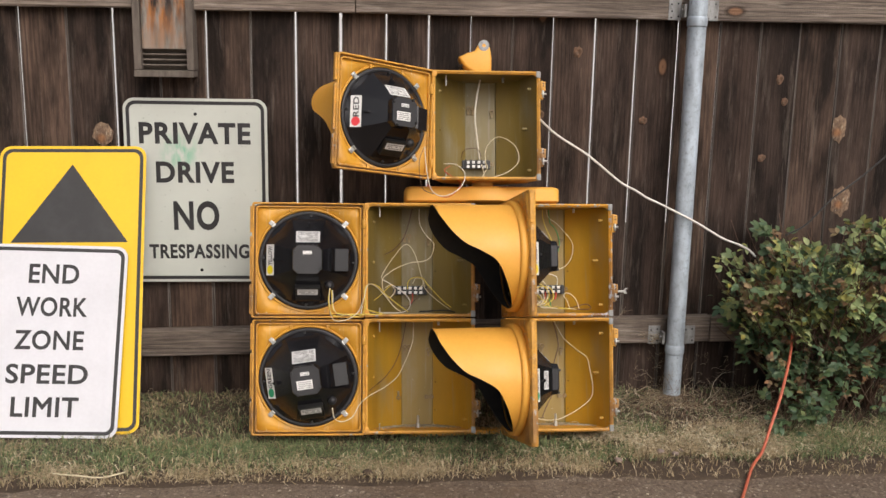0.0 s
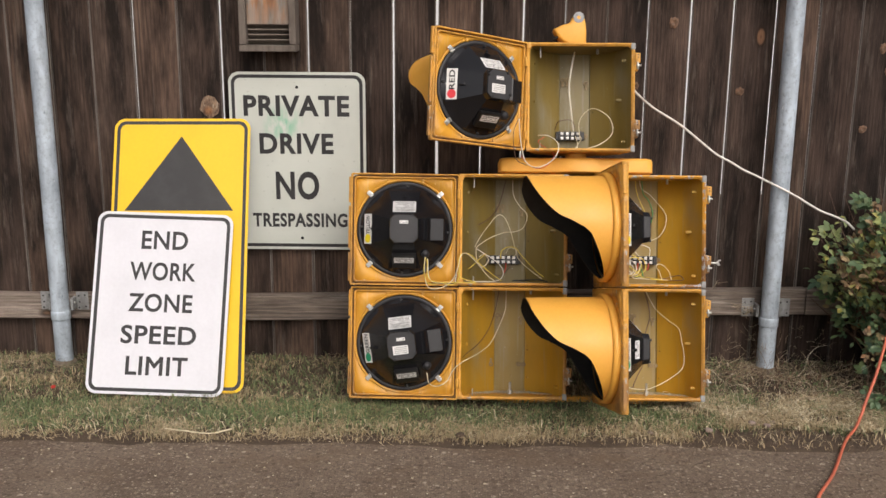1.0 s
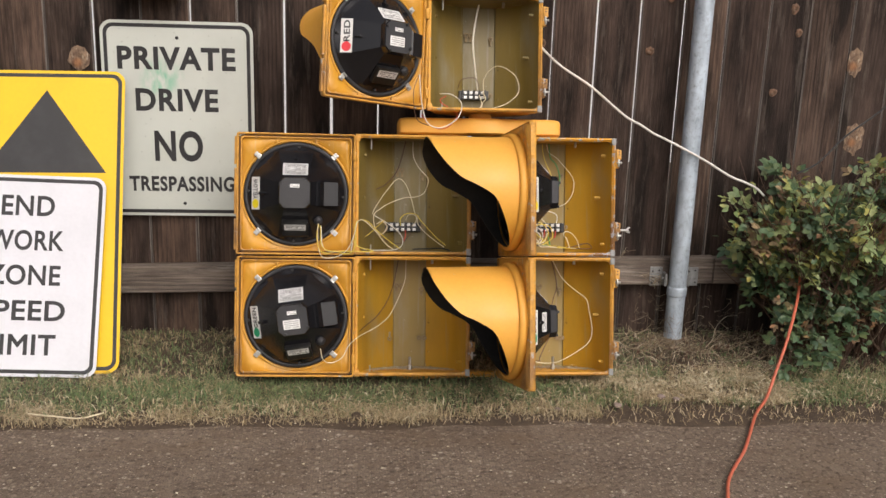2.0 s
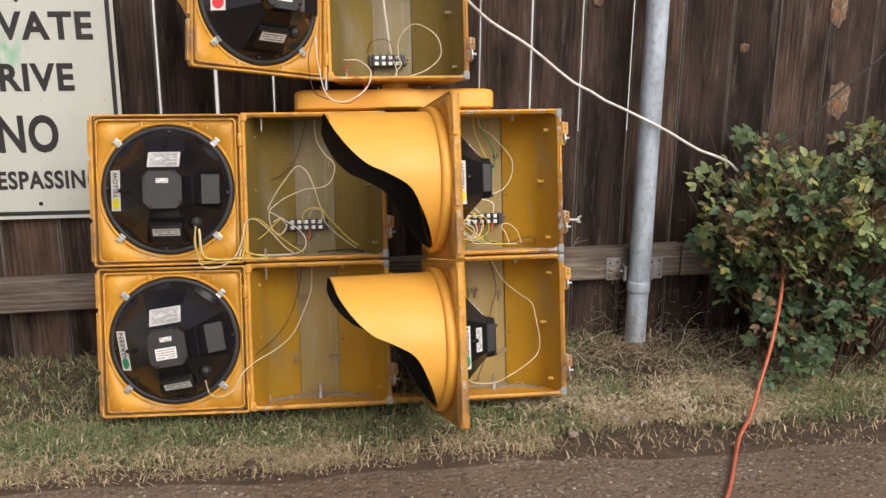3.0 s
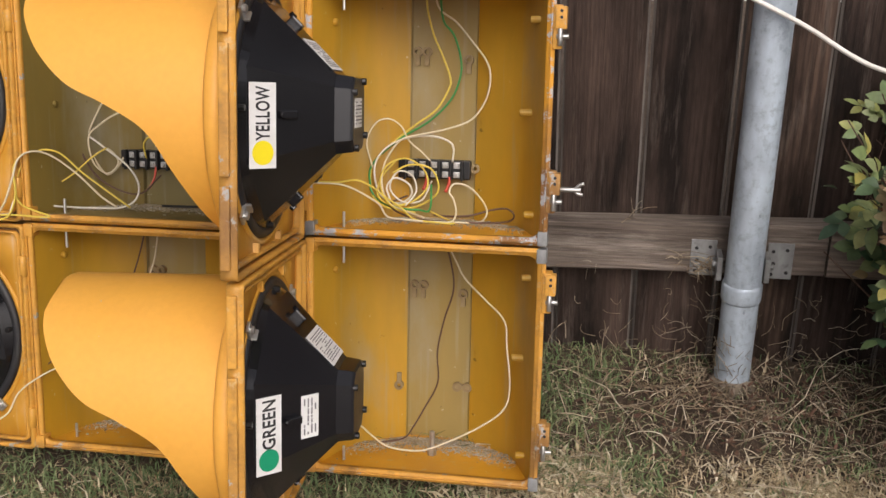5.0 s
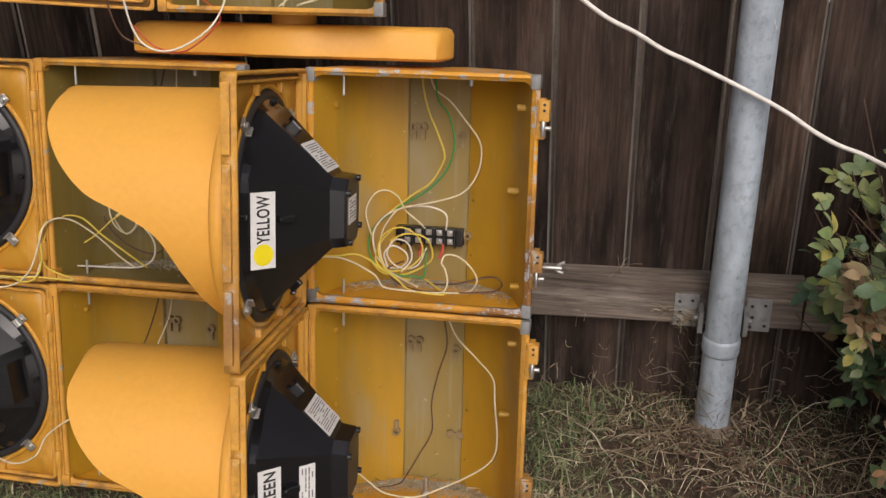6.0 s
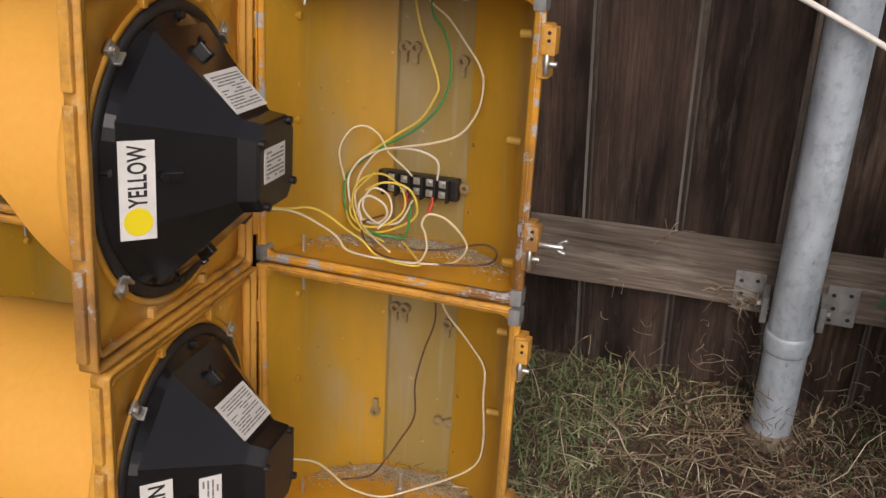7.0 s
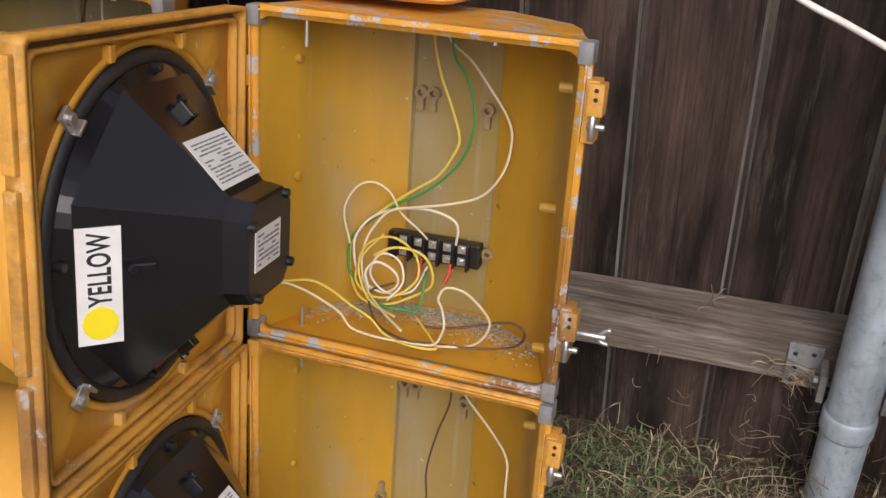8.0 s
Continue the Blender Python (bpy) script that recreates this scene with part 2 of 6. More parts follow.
# Darker olive tones for the inside of the upper-left and top housings.
M_OLIVE = inside_paint("darker_olive_inside", (0.21, 0.145, 0.030), (0.16, 0.115, 0.030), (0.24, 0.22, 0.15), 0.54, 0.4)
M_OLIVE_STRIP = inside_paint("grey_olive_strip", (0.20, 0.155, 0.055), (0.17, 0.135, 0.052), (0.31, 0.29, 0.23), 0.48, 0.45)
M_DUST = mottled("white_corrosion", (0.50, 0.44, 0.33), (0.30, 0.22, 0.10), 30, rough=0.95, fine_amount=0.5)
M_CRUST = per_island("pale_corrosion_crust", [(0.44, 0.39, 0.29), (0.36, 0.28, 0.15), (0.54, 0.51, 0.44), (0.40, 0.32, 0.19)], 0.95)
M_BLACKIN = mottled("matt_black_visor_lining", (0.012, 0.011, 0.010), (0.03, 0.026, 0.02), 12, rough=0.75)
M_MODULE = mottled("black_moulded_plastic", (0.008, 0.008, 0.0095), (0.013, 0.013, 0.015), 7, rough=0.2, spec=0.5, fine_amount=0.1, bump_d=0.0)
M_HUBCAP = mottled("matt_black_hub_cover", (0.022, 0.022, 0.024), (0.035, 0.034, 0.034), 18, rough=0.42, fine_amount=0.2, bump_d=0.0002)
M_RUBBER = mottled("black_rubber_gasket", (0.016, 0.016, 0.018), (0.04, 0.038, 0.035), 20, rough=0.55)
M_MATTBLK = mottled("black_phenolic", (0.008, 0.008, 0.008), (0.018, 0.017, 0.016), 25, rough=0.35)
M_STEEL = mottled("zinc_plated_steel", (0.52, 0.52, 0.50), (0.34, 0.32, 0.28), 40, rough=0.35, metal=0.85)
M_TERMINAL = mottled("bright_terminal_plate", (0.62, 0.61, 0.58), (0.24, 0.22, 0.19), 120, rough=0.3, metal=0.8)
M_RUST = mottled("dull_bronze_casting", (0.30, 0.22, 0.11), (0.18, 0.12, 0.05), 40, rough=0.6)
M_GALV = galvanised("galvanised_steel", (0.55, 0.64, 0.72), (0.34, 0.395, 0.45), (0.74, 0.79, 0.83))
M_ZINC = galvanised("tarnished_zinc", (0.36, 0.37, 0.37), (0.17, 0.17, 0.165), (0.55, 0.55, 0.54))
M_LABEL = mottled("white_paper_label", (0.72, 0.72, 0.70), (0.55, 0.54, 0.50), 25, 0.5, 0.85, rough=0.55, fine_amount=0.08, bump_d=0)
M_FOIL = mottled("silver_foil_label", (0.72, 0.72, 0.71), (0.42, 0.42, 0.40), 25, rough=0.35, metal=0.3, fine_amount=0.08, bump_d=0)
M_INK = plain("black_print", (0.015, 0.015, 0.016), 0.5)
M_GREYINK = plain("grey_print", (0.16, 0.16, 0.16), 0.6)
M_YDOT = plain("yellow_print", (0.80, 0.66, 0.01), 0.5)
M_GDOT = plain("green_print", (0.0, 0.27, 0.13), 0.5)
M_RDOT = plain("red_print", (0.68, 0.04, 0.05), 0.5)
M_SIGNWHITE = mottled("white_reflective_sheeting", (0.65, 0.66, 0.70), (0.59, 0.60, 0.635), 6, rough=0.4, fine_amount=0.06, bump_d=0)
M_SIGNOLD = spotted("aged_white_sheeting", (0.56, 0.59, 0.535), (0.22, 0.50, 0.34), (-0.05, 0.0, 0.43), 0.075)
M_SIGNYEL = mottled("yellow_reflective_sheeting", (0.80, 0.51, 0.012), (0.72, 0.46, 0.012), 5, rough=0.4, fine_amount=0.05, bump_d=0)
M_SIGNBLK = mottled("black_sign_vinyl", (0.024, 0.024, 0.025), (0.04, 0.04, 0.042), 9, rough=0.5, fine_amount=0.1, bump_d=0)
M_BACK = mottled("bare_aluminium", (0.5, 0.5, 0.5), (0.4, 0.4, 0.4), 9, rough=0.4, metal=0.8)
M_BOARD = wood("weathered_fence_board", [(0.074, 0.050, 0.040), (0.158, 0.105, 0.081), (0.105, 0.071, 0.056), (0.192, 0.124, 0.090), (0.126, 0.087, 0.069), (0.086, 0.056, 0.044), (0.170, 0.116, 0.089)], (0.236, 0.193, 0.160), "Z", 0.95)
# Worn grey bevels; the lit line along each board edge is in the colour.
M_EDGE = mottled("worn_lit_board_edge", (0.185, 0.163, 0.145), (0.045, 0.035, 0.029), 34, 0.34, 0.58, rough=0.9, fine=180, fine_amount=0.4, stretch=(1, 1, 0.12))
M_RAIL = wood("greyed_fence_rail", [(0.41, 0.33, 0.272), (0.46, 0.38, 0.315), (0.35, 0.285, 0.235)], (0.58, 0.52, 0.455), "X", 0.5)
M_VENTWOOD = mottled("greyed_frame_wood", (0.15, 0.125, 0.105), (0.07, 0.055, 0.045), 20, 0.4, 0.7, rough=0.88, fine=120, fine_amount=0.4, stretch=(1, 1, 0.2))
def charred_panel():
    m, nt, b = shader("charred_rusty_panel")
    v = coords(nt, (1, 1, 0.12))
    c = mix(nt, noise_fac(nt, v, 60, 0.35, 0.65), (0.30, 0.27, 0.235), (0.17, 0.145, 0.12))
    tc = nt.nodes.new("ShaderNodeTexCoord")
    d = nt.nodes.new("ShaderNodeVectorMath")
    d.operation = "DISTANCE"
    d.inputs[1].default_value = (-0.015, -0.02, 0.27)
    nt.links.new(tc.outputs["Object"], d.inputs[0])
    for lo, hi, tone in ((0.22, 0.08, (0.38, 0.15, 0.045)), (0.17, 0.05, (0.02, 0.014, 0.012))):
        rr = nt.nodes.new("ShaderNodeMapRange")
        rr.inputs["From Min"].default_value, rr.inputs["From Max"].default_value = lo, hi
        nt.links.new(d.outputs["Value"], rr.inputs["Value"])
        f = nt.nodes.new("ShaderNodeMath")
        f.operation = "MULTIPLY"
        nt.links.new(rr.outputs[0], f.inputs[0])
        nt.links.new(noise_fac(nt, coords(nt, (1, 1, 0.2), (lo, 0, 0)), 45, 0.40, 0.58), f.inputs[1])
        c = mix(nt, f.outputs[0], c, tone)
    nt.links.new(c, b.inputs["Base Color"])
    b.inputs["Roughness"].default_value = 0.85
    return m


M_PLY = charred_panel()
M_KNOT = mottled("brown_knot", (0.20, 0.115, 0.070), (0.05, 0.03, 0.02), 70, 0.4, 0.6, rough=0.85)


def split_knot():
    """A broken knot: tan wood with dark rings and a rusty heart."""
    m, nt, b = shader("split_tan_knot")
    v = coords(nt, (1, 1, 0.35))
    torn = noise_fac(nt, v, 85, 0.36, 0.64, 6, 0.7)
    c = mix(nt, torn, (0.10, 0.060, 0.040), (0.33, 0.225, 0.145))
    c = mix(nt, noise_fac(nt, coords(nt), 45, 0.52, 0.66, 5), c, (0.085, 0.055, 0.040))
    c = mix(nt, noise_fac(nt, v, 130, 0.60, 0.68), c, (0.44, 0.36, 0.27))
    tc = nt.nodes.new("ShaderNodeTexCoord")
    d = nt.nodes.new("ShaderNodeVectorMath")
    d.operation = "DISTANCE"
    d.inputs[1].default_value = (-0.006, 0.0, -0.014)
    nt.links.new(tc.outputs["Object"], d.inputs[0])
    heart = nt.nodes.new("ShaderNodeMapRange")
    heart.inputs["From Min"].default_value, heart.inputs["From Max"].default_value = 0.019, 0.008
    nt.links.new(d.outputs["Value"], heart.inputs["Value"])
    c = mix(nt, heart.outputs[0], c, mix(nt, torn, (0.13, 0.055, 0.025), (0.34, 0.165, 0.075)))
    nt.links.new(c, b.inputs["Base Color"])
    b.inputs["Roughness"].default_value = 0.85
    bump(nt, b, torn, 0.7, 0.003)
    return m


M_KNOTBIG = split_knot()
M_STONE = mottled("pinkish_grey_stone", (0.27, 0.205, 0.175), (0.18, 0.14, 0.12), 60, rough=0.85, fine_amount=0.4)
M_LITTER = per_island("fallen_leaf", [(0.10, 0.048, 0.030), (0.17, 0.090, 0.055), (0.065, 0.036, 0.025), (0.24, 0.155, 0.095)], 0.85)
M_BACKDROP = mottled("pale_backdrop", (0.74, 0.75, 0.76), (0.62, 0.63, 0.64), 3, rough=0.9)
M_ASPHALT = asphalt_material()
M_FOOT = mottled("crumbled_concrete", (0.20, 0.165, 0.125), (0.10, 0.078, 0.055), 60, rough=0.95, fine_amount=0.5)
M_DIRT = mottled("dry_brown_soil", (0.060, 0.040, 0.026), (0.128, 0.090, 0.058), 14, 0.4, 0.7, rough=0.95, fine=160, fine_amount=0.5, bump_d=0.003)
M_GREEN = per_island("green_grass", [(0.13, 0.20, 0.075), (0.19, 0.27, 0.11), (0.28, 0.31, 0.15), (0.085, 0.14, 0.055), (0.22, 0.25, 0.11)])
M_DEAD = per_island("brown_dead_grass", [(0.050, 0.034, 0.023), (0.105, 0.072, 0.045), (0.17, 0.122, 0.076), (0.33, 0.265, 0.175)], 0.8)
M_THATCH = per_island("pale_straw", [(0.72, 0.62, 0.42), (0.55, 0.44, 0.27), (0.80, 0.72, 0.53), (0.62, 0.52, 0.34)], 0.75)
M_STRAW = per_island("dry_grass", [(0.58, 0.46, 0.28), (0.38, 0.28, 0.15), (0.72, 0.60, 0.40), (0.20, 0.14, 0.075), (0.50, 0.39, 0.23)])
M_STALK = per_island("dead_stems", [(0.62, 0.52, 0.37), (0.20, 0.135, 0.085), (0.44, 0.35, 0.23), (0.12, 0.08, 0.05), (0.70, 0.62, 0.47)])
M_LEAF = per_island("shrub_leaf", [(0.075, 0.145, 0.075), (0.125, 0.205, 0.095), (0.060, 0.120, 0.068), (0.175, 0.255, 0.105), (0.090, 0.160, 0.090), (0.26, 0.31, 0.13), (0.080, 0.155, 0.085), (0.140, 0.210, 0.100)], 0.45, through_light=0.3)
# Yellowing leaves; these tones also carry the sunlit top of the shrub.
M_LEAFPALE = per_island("yellowing_sunlit_leaf", [(0.52, 0.49, 0.16), (0.31, 0.42, 0.17), (0.62, 0.54, 0.15), (0.24, 0.36, 0.14), (0.42, 0.49, 0.23), (0.28, 0.39, 0.17), (0.45, 0.49, 0.21)], 0.45, through_light=0.3)
M_LEAFDRY = per_island("withered_leaf", [(0.19, 0.115, 0.060), (0.27, 0.175, 0.090), (0.13, 0.085, 0.048), (0.33, 0.16, 0.070), (0.25, 0.21, 0.095), (0.36, 0.26, 0.14)], 0.7, through_light=0.2)
M_TWIG = mottled("brown_twig", (0.10, 0.055, 0.035), (0.05, 0.03, 0.02), 30, rough=0.8)
M_WHITEWIRE = plain("white_insulation", (0.70, 0.66, 0.56), 0.45)
M_CREAMWIRE = plain("cream_insulation", (0.66, 0.58, 0.40), 0.5)
M_YELWIRE = plain("yellow_insulation", (0.68, 0.52, 0.08), 0.45)
M_GRNWIRE = plain("green_insulation", (0.04, 0.26, 0.06), 0.45)
M_BRNWIRE = plain("brown_insulation", (0.10, 0.05, 0.03), 0.5)
M_REDWIRE = plain("red_insulation", (0.50, 0.06, 0.03), 0.45)
M_BLKWIRE = plain("black_insulation", (0.012, 0.012, 0.012), 0.5)
M_CORD = mottled("orange_cord_jacket", (0.52, 0.13, 0.07), (0.36, 0.10, 0.06), 30, rough=0.5, bump_d=0)
M_CABLE = mottled("white_cable_jacket", (0.74, 0.71, 0.66), (0.6, 0.56, 0.5), 30, rough=0.5, bump_d=0)
M_PETAL = plain("red_petal", (0.45, 0.03, 0.02), 0.6)


# ---------------------------------------------------------------- mesh helpers
def part(name, bm, mats, parent=None, label="", m=None, smooth=None):
    """Links a bmesh as one mesh object."""
    me = bpy.data.meshes.new(name)
    if smooth is not None:
        lim = radians(smooth)
        for f in bm.faces:
            f.smooth = True
        for e in bm.edges:
            if len(e.link_faces) != 2 or e.calc_face_angle(0) > lim:
                e.smooth = False
    bm.to_mesh(me)
    bm.free()
    for mt in mats if isinstance(mats, (list, tuple)) else [mats]:
        me.materials.append(mt)
    ob = new(name, me)
    if parent is not None:
        ob.parent = parent
    if m is not None:
        ob.matrix_basis = m
    if label:
        ob["label"] = label
    return ob


def again(ob, name, parent, m):
    """Another object on the same mesh."""
    o = new(name, ob.data)
    o.parent = parent
    o.matrix_basis = m
    return o


def thing(name, m, label, category, group="", kind=""):
    ob = new(name)
    ob.empty_display_size = 0.1
    ob.matrix_basis = m
    return tagged(ob, label, category, group, kind)


def box(bm, x0, x1, y0, y1, z0, z1, bev=0.0, mi=0, m=None):
    vs = [bm.verts.new(p) for p in ((x0, y0, z0), (x1, y0, z0), (x1, y1, z0), (x0, y1, z0), (x0, y0, z1), (x1, y0, z1), (x1, y1, z1), (x0, y1, z1))]
    fs = [bm.faces.new([vs[i] for i in q]) for q in ((3, 2, 1, 0), (4, 5, 6, 7), (0, 1, 5, 4), (1, 2, 6, 5), (2, 3, 7, 6), (3, 0, 4, 7))]
    if bev:
        es = list({e for f in fs for e in f.edges})
        r = bmesh.ops.bevel(bm, geom=es, offset=bev, segments=2, profile=0.6, affect="EDGES")
        fs = [f for f in fs if f.is_valid] + r["faces"]
        vs = list({v for f in fs for v in f.verts})
    for f in fs:
        f.material_index = mi
    if m is not None:
        bmesh.ops.transform(bm, matrix=m, verts=vs)
    return vs


def slab(bm, pts, y0, y1, mi=0, side=None):
    """A polygon in the x-z plane, thickened from y0 to y1 (front is y0)."""
    a = [bm.verts.new((x, y0, z)) for x, z in pts]
    b = [bm.verts.new((x, y1, z)) for x, z in pts]
    bm.faces.new(a).material_index = mi
    bm.faces.new(b[::-1]).material_index = mi
    n = len(pts)
    for i in range(n):
        f = bm.faces.new((a[i], b[i], b[(i + 1) % n], a[(i + 1) % n]))
        f.material_index = mi if side is None else side
    return a + b


def rounded(w, h, r, seg=6, cx=0.0, cz=0.0):
    """Outline of a rounded rectangle, centred on (cx, cz)."""
    out = []
    for sx, sz, a0 in ((1, 1, 0), (-1, 1, 90), (-1, -1, 180), (1, -1, 270)):
        for k in range(seg + 1):
            a = radians(a0 + 90 * k / seg)
            out.append((cx + sx * (w / 2 - r) + r * math.cos(a), cz + sz * (h / 2 - r) + r * math.sin(a)))
    return out


def band(bm, outer, inner, y0, y1, mi=0):
    """A ring between two outlines of equal count in the x-z plane."""
    n = len(outer)
    rows = [[bm.verts.new((x, y, z)) for x, z in o] for y, o in ((y0, outer), (y0, inner), (y1, inner), (y1, outer))]
    for k in range(4):
        p, q = rows[k], rows[(k + 1) % 4]
        for i in range(n):
            f = bm.faces.new((p[i], p[(i + 1) % n], q[(i + 1) % n], q[i]))
            f.material_index = mi


def circle(r, n, cx=0.0, cz=0.0, off=0.0):
    return [(cx + r * math.cos(off + 2 * math.pi * i / n), cz + r * math.sin(off + 2 * math.pi * i / n)) for i in range(n)]


def square_like(circ, w, h, cx, cz):
    """Points of a rectangle's outline in the directions of a circle's points."""
    out = []
    for x, z in circ:
        dx, dz = x - cx, z - cz
        s = min(w / 2 / max(abs(dx), 1e-9), h / 2 / max(abs(dz), 1e-9))
        out.append((cx + dx * s, cz + dz * s))
    return out


def lathe(bm, profile, n=32, axis="Z", at=(0, 0, 0), mi=0, arc=(0, 2 * math.pi)):
    """(radius, height) pairs turned round an axis."""
    closed = abs(arc[1] - arc[0] - 2 * math.pi) < 1e-6
    rows = []
    for r, h in profile:
        row = []
        for i in range(n if closed else n + 1):
            a = arc[0] + (arc[1] - arc[0]) * i / n
            c, s = r * math.cos(a), r * math.sin(a)
            p = {"Z": (c, s, h), "Y": (c, h, s), "X": (h, c, s)}[axis]
            row.append(bm.verts.new((p[0] + at[0], p[1] + at[1], p[2] + at[2])))
        rows.append(row)
    for p, q in zip(rows, rows[1:]):
        k = len(p)
        for i in range(k if closed else k - 1):
            f = bm.faces.new((p[i], p[(i + 1) % k], q[(i + 1) % k], q[i]))
            f.material_index = mi
    return rows


def rod(bm, r, h, n=12, axis="Z", at=(0, 0, 0), bev=0.15, mi=0):
    b = r * bev
    rows = lathe(bm, [(r - b, 0), (r, b), (r, h - b), (r - b, h)], n, axis, at, mi)
    bm.faces.new(rows[0][::-1]).material_index = mi
    bm.faces.new(rows[-1]).material_index = mi


def smooth_line(pts, per=6):
    """Catmull-Rom through the points."""
    P = [Vector(p) for p in pts]
    P = [2 * P[0] - P[1]] + P + [2 * P[-1] - P[-2]]
    out = []
    for i in range(1, len(P) - 2):
        a, b, c, d = P[i - 1:i + 3]
        for k in range(per):
            t = k / per
            out.append(0.5 * ((2 * b) + (c - a) * t + (2 * a - 5 * b + 4 * c - d) * t * t + (3 * b - a - 3 * c + d) * t ** 3))
    out.append(P[-2])
    return out


def tube(bm, pts, r, n=8, per=6, taper=None, mi=0):
    L = smooth_line(pts, per) if per > 1 else [Vector(p) for p in pts]
    up = Vector((0.31, 0.53, 0.79))
    rows = []
    for i, p in enumerate(L):
        t = (L[min(i + 1, len(L) - 1)] - L[max(i - 1, 0)]).normalized()
        u = (up - t * up.dot(t)).normalized()
        up = u
        v = t.cross(u)
        f = i / (len(L) - 1)
        rr = r if taper is None else r + (taper - r) * f
        rows.append([bm.verts.new(p + rr * (math.cos(2 * math.pi * k / n) * u + math.sin(2 * math.pi * k / n) * v)) for k in range(n)])
    for a, b in zip(rows, rows[1:]):
        for k in range(n):
            f = bm.faces.new((a[k], a[(k + 1) % n], b[(k + 1) % n], b[k]))
            f.smooth = True
            f.material_index = mi
    bm.faces.new(rows[0][::-1]).material_index = mi
    bm.faces.new(rows[-1]).material_index = mi


def lettering(text, width, height, weight=0.0, depth=0.0004):
    """A bmesh of flat letters, centred, facing -y, fitted to a width and cap height and made bolder by weight."""
    cu = bpy.data.curves.new("letters", "FONT")
    cu.body, cu.size, cu.extrude, cu.resolution_u = text, 1.0, 0.0, 4
    cu.space_character = 1.0 + 3.0 * weight
    ob = bpy.data.objects.new("letters", cu)
    scene.collection.objects.link(ob)
    me = bpy.data.meshes.new_from_object(ob.evaluated_get(bpy.context.evaluated_depsgraph_get()))
    bpy.data.objects.remove(ob)
    bm = bmesh.new()
    bm.from_mesh(me)
    bpy.data.meshes.remove(me)
    bmesh.ops.remove_doubles(bm, verts=list(bm.verts), dist=1e-5)
    move = {}
    for v in bm.verts:
        out = []
        for e in v.link_edges:
            if e.is_boundary:
                d = (e.verts[1].co - e.verts[0].co).normalized()
                n = Vector((d.y, -d.x, 0))
                if n.dot(e.link_faces[0].calc_center_median() - e.verts[0].co) > 0:
                    n = -n
                out.append(n)
        if len(out) == 2:
            s = out[0] + out[1]
            move[v] = s * (weight / max(0.35, 1 + out[0].dot(out[1])))
    for v, d in move.items():
        v.co += d
    xs, ys = [v.co.x for v in bm.verts], [v.co.y for v in bm.verts]
    sx, sy = width / (max(xs) - min(xs)), height / (max(ys) - min(ys))
    cx, cy = (max(xs) + min(xs)) / 2, (max(ys) + min(ys)) / 2
    for v in bm.verts:
        v.co = Vector(((v.co.x - cx) * sx, 0, (v.co.y - cy) * sy))
    res = bmesh.ops.extrude_face_region(bm, geom=list(bm.faces))
    for g in res["geom"]:
        if isinstance(g, bmesh.types.BMVert):
            g.co.y -= depth
    bmesh.ops.recalc_face_normals(bm, faces=list(bm.faces))
    return bm


def islands(bm):
    """The connected pieces of a bmesh, each as a bmesh of its own, from left to right."""
    todo, out = set(bm.faces), []
    while todo:
        stack, piece = [next(iter(todo))], set()
        while stack:
            f = stack.pop()
            if f in piece:
                continue
            piece.add(f)
            todo.discard(f)
            stack += [g for v in f.verts for g in v.link_faces if g not in piece]
        nb, done = bmesh.new(), {}
        for f in piece:
            for v in f.verts:
                if v not in done:
                    done[v] = nb.verts.new(v.co)
        for f in piece:
            nb.faces.new([done[v] for v in f.verts])
        out.append(nb)
    return sorted(out, key=lambda q: min(v.co.x for v in q.verts))


# ---------------------------------------------------------------- ground
def build_ground():
    bm = bmesh.new()
    xs = [-400, -60, -8, -3.2] + [-3.0 + 0.1 * i for i in range(61)] + [3.2, 8, 60, 400]
    ys = [-400, -60, -8, 1.0, 2.6] + [2.8 + 0.06 * i for i in range(16)] + [3.8, 5, 9, 60, 400]
    rows = []
    for y in ys:
        row = []
        for x in xs:
            z = -0.012
            if 2.9 < y < 3.75 and abs(x) < 3.05:
                z = -0.004 + 0.012 * noise.noise((x * 3, y * 4, 0.3))
            row.append(bm.verts.new((x, y, z)))
        rows.append(row)
    for a, b in zip(rows, rows[1:]):
        for i in range(len(a) - 1):
            bm.faces.new((a[i], a[i + 1], b[i + 1], b[i]))
    tagged(part("ground", bm, M_DIRT, smooth=60), "dry brown soil ground along the fence", "ground", kind="structure")
    # driveway with a ragged edge towards the grass
    bm = bmesh.new()
    edge = []
    n = 220
    for i in range(n + 1):
        x = -6 + 12 * i / n
        edge.append((x, 2.915 + 0.045 * noise.noise((x * 2.1, 0, 0)) + 0.03 * noise.noise((x * 11, 4, 0)), -0.004))
    top = [bm.verts.new(p) for p in edge]
    low = [bm.verts.new((x, y + 0.012, -0.03)) for x, y, z in edge]
    ends = [bm.verts.new((x, -9.0, 0.0)) for x, y, z in edge]
    for i in range(n):
        bm.faces.new((ends[i], ends[i + 1], top[i + 1], top[i]))
        bm.faces.new((top[i], top[i + 1], low[i + 1], low[i]))
    tagged(part("driveway", bm, M_ASPHALT), "worn brown-grey asphalt driveway with pale stone chips", "driveway", kind="structure")


build_ground()


# Invented pale wall; it only makes the gaps between boards show bright.
def build_gap_backdrop():
    bm = bmesh.new()
    box(bm, -14, 14, 7.0, 7.2, -0.05, 3.2, 0.01)
    tagged(part("wall_behind_gaps", bm, M_BACKDROP), "pale wall added behind the fence to brighten its gaps", "wall", kind="structure")


build_gap_backdrop()


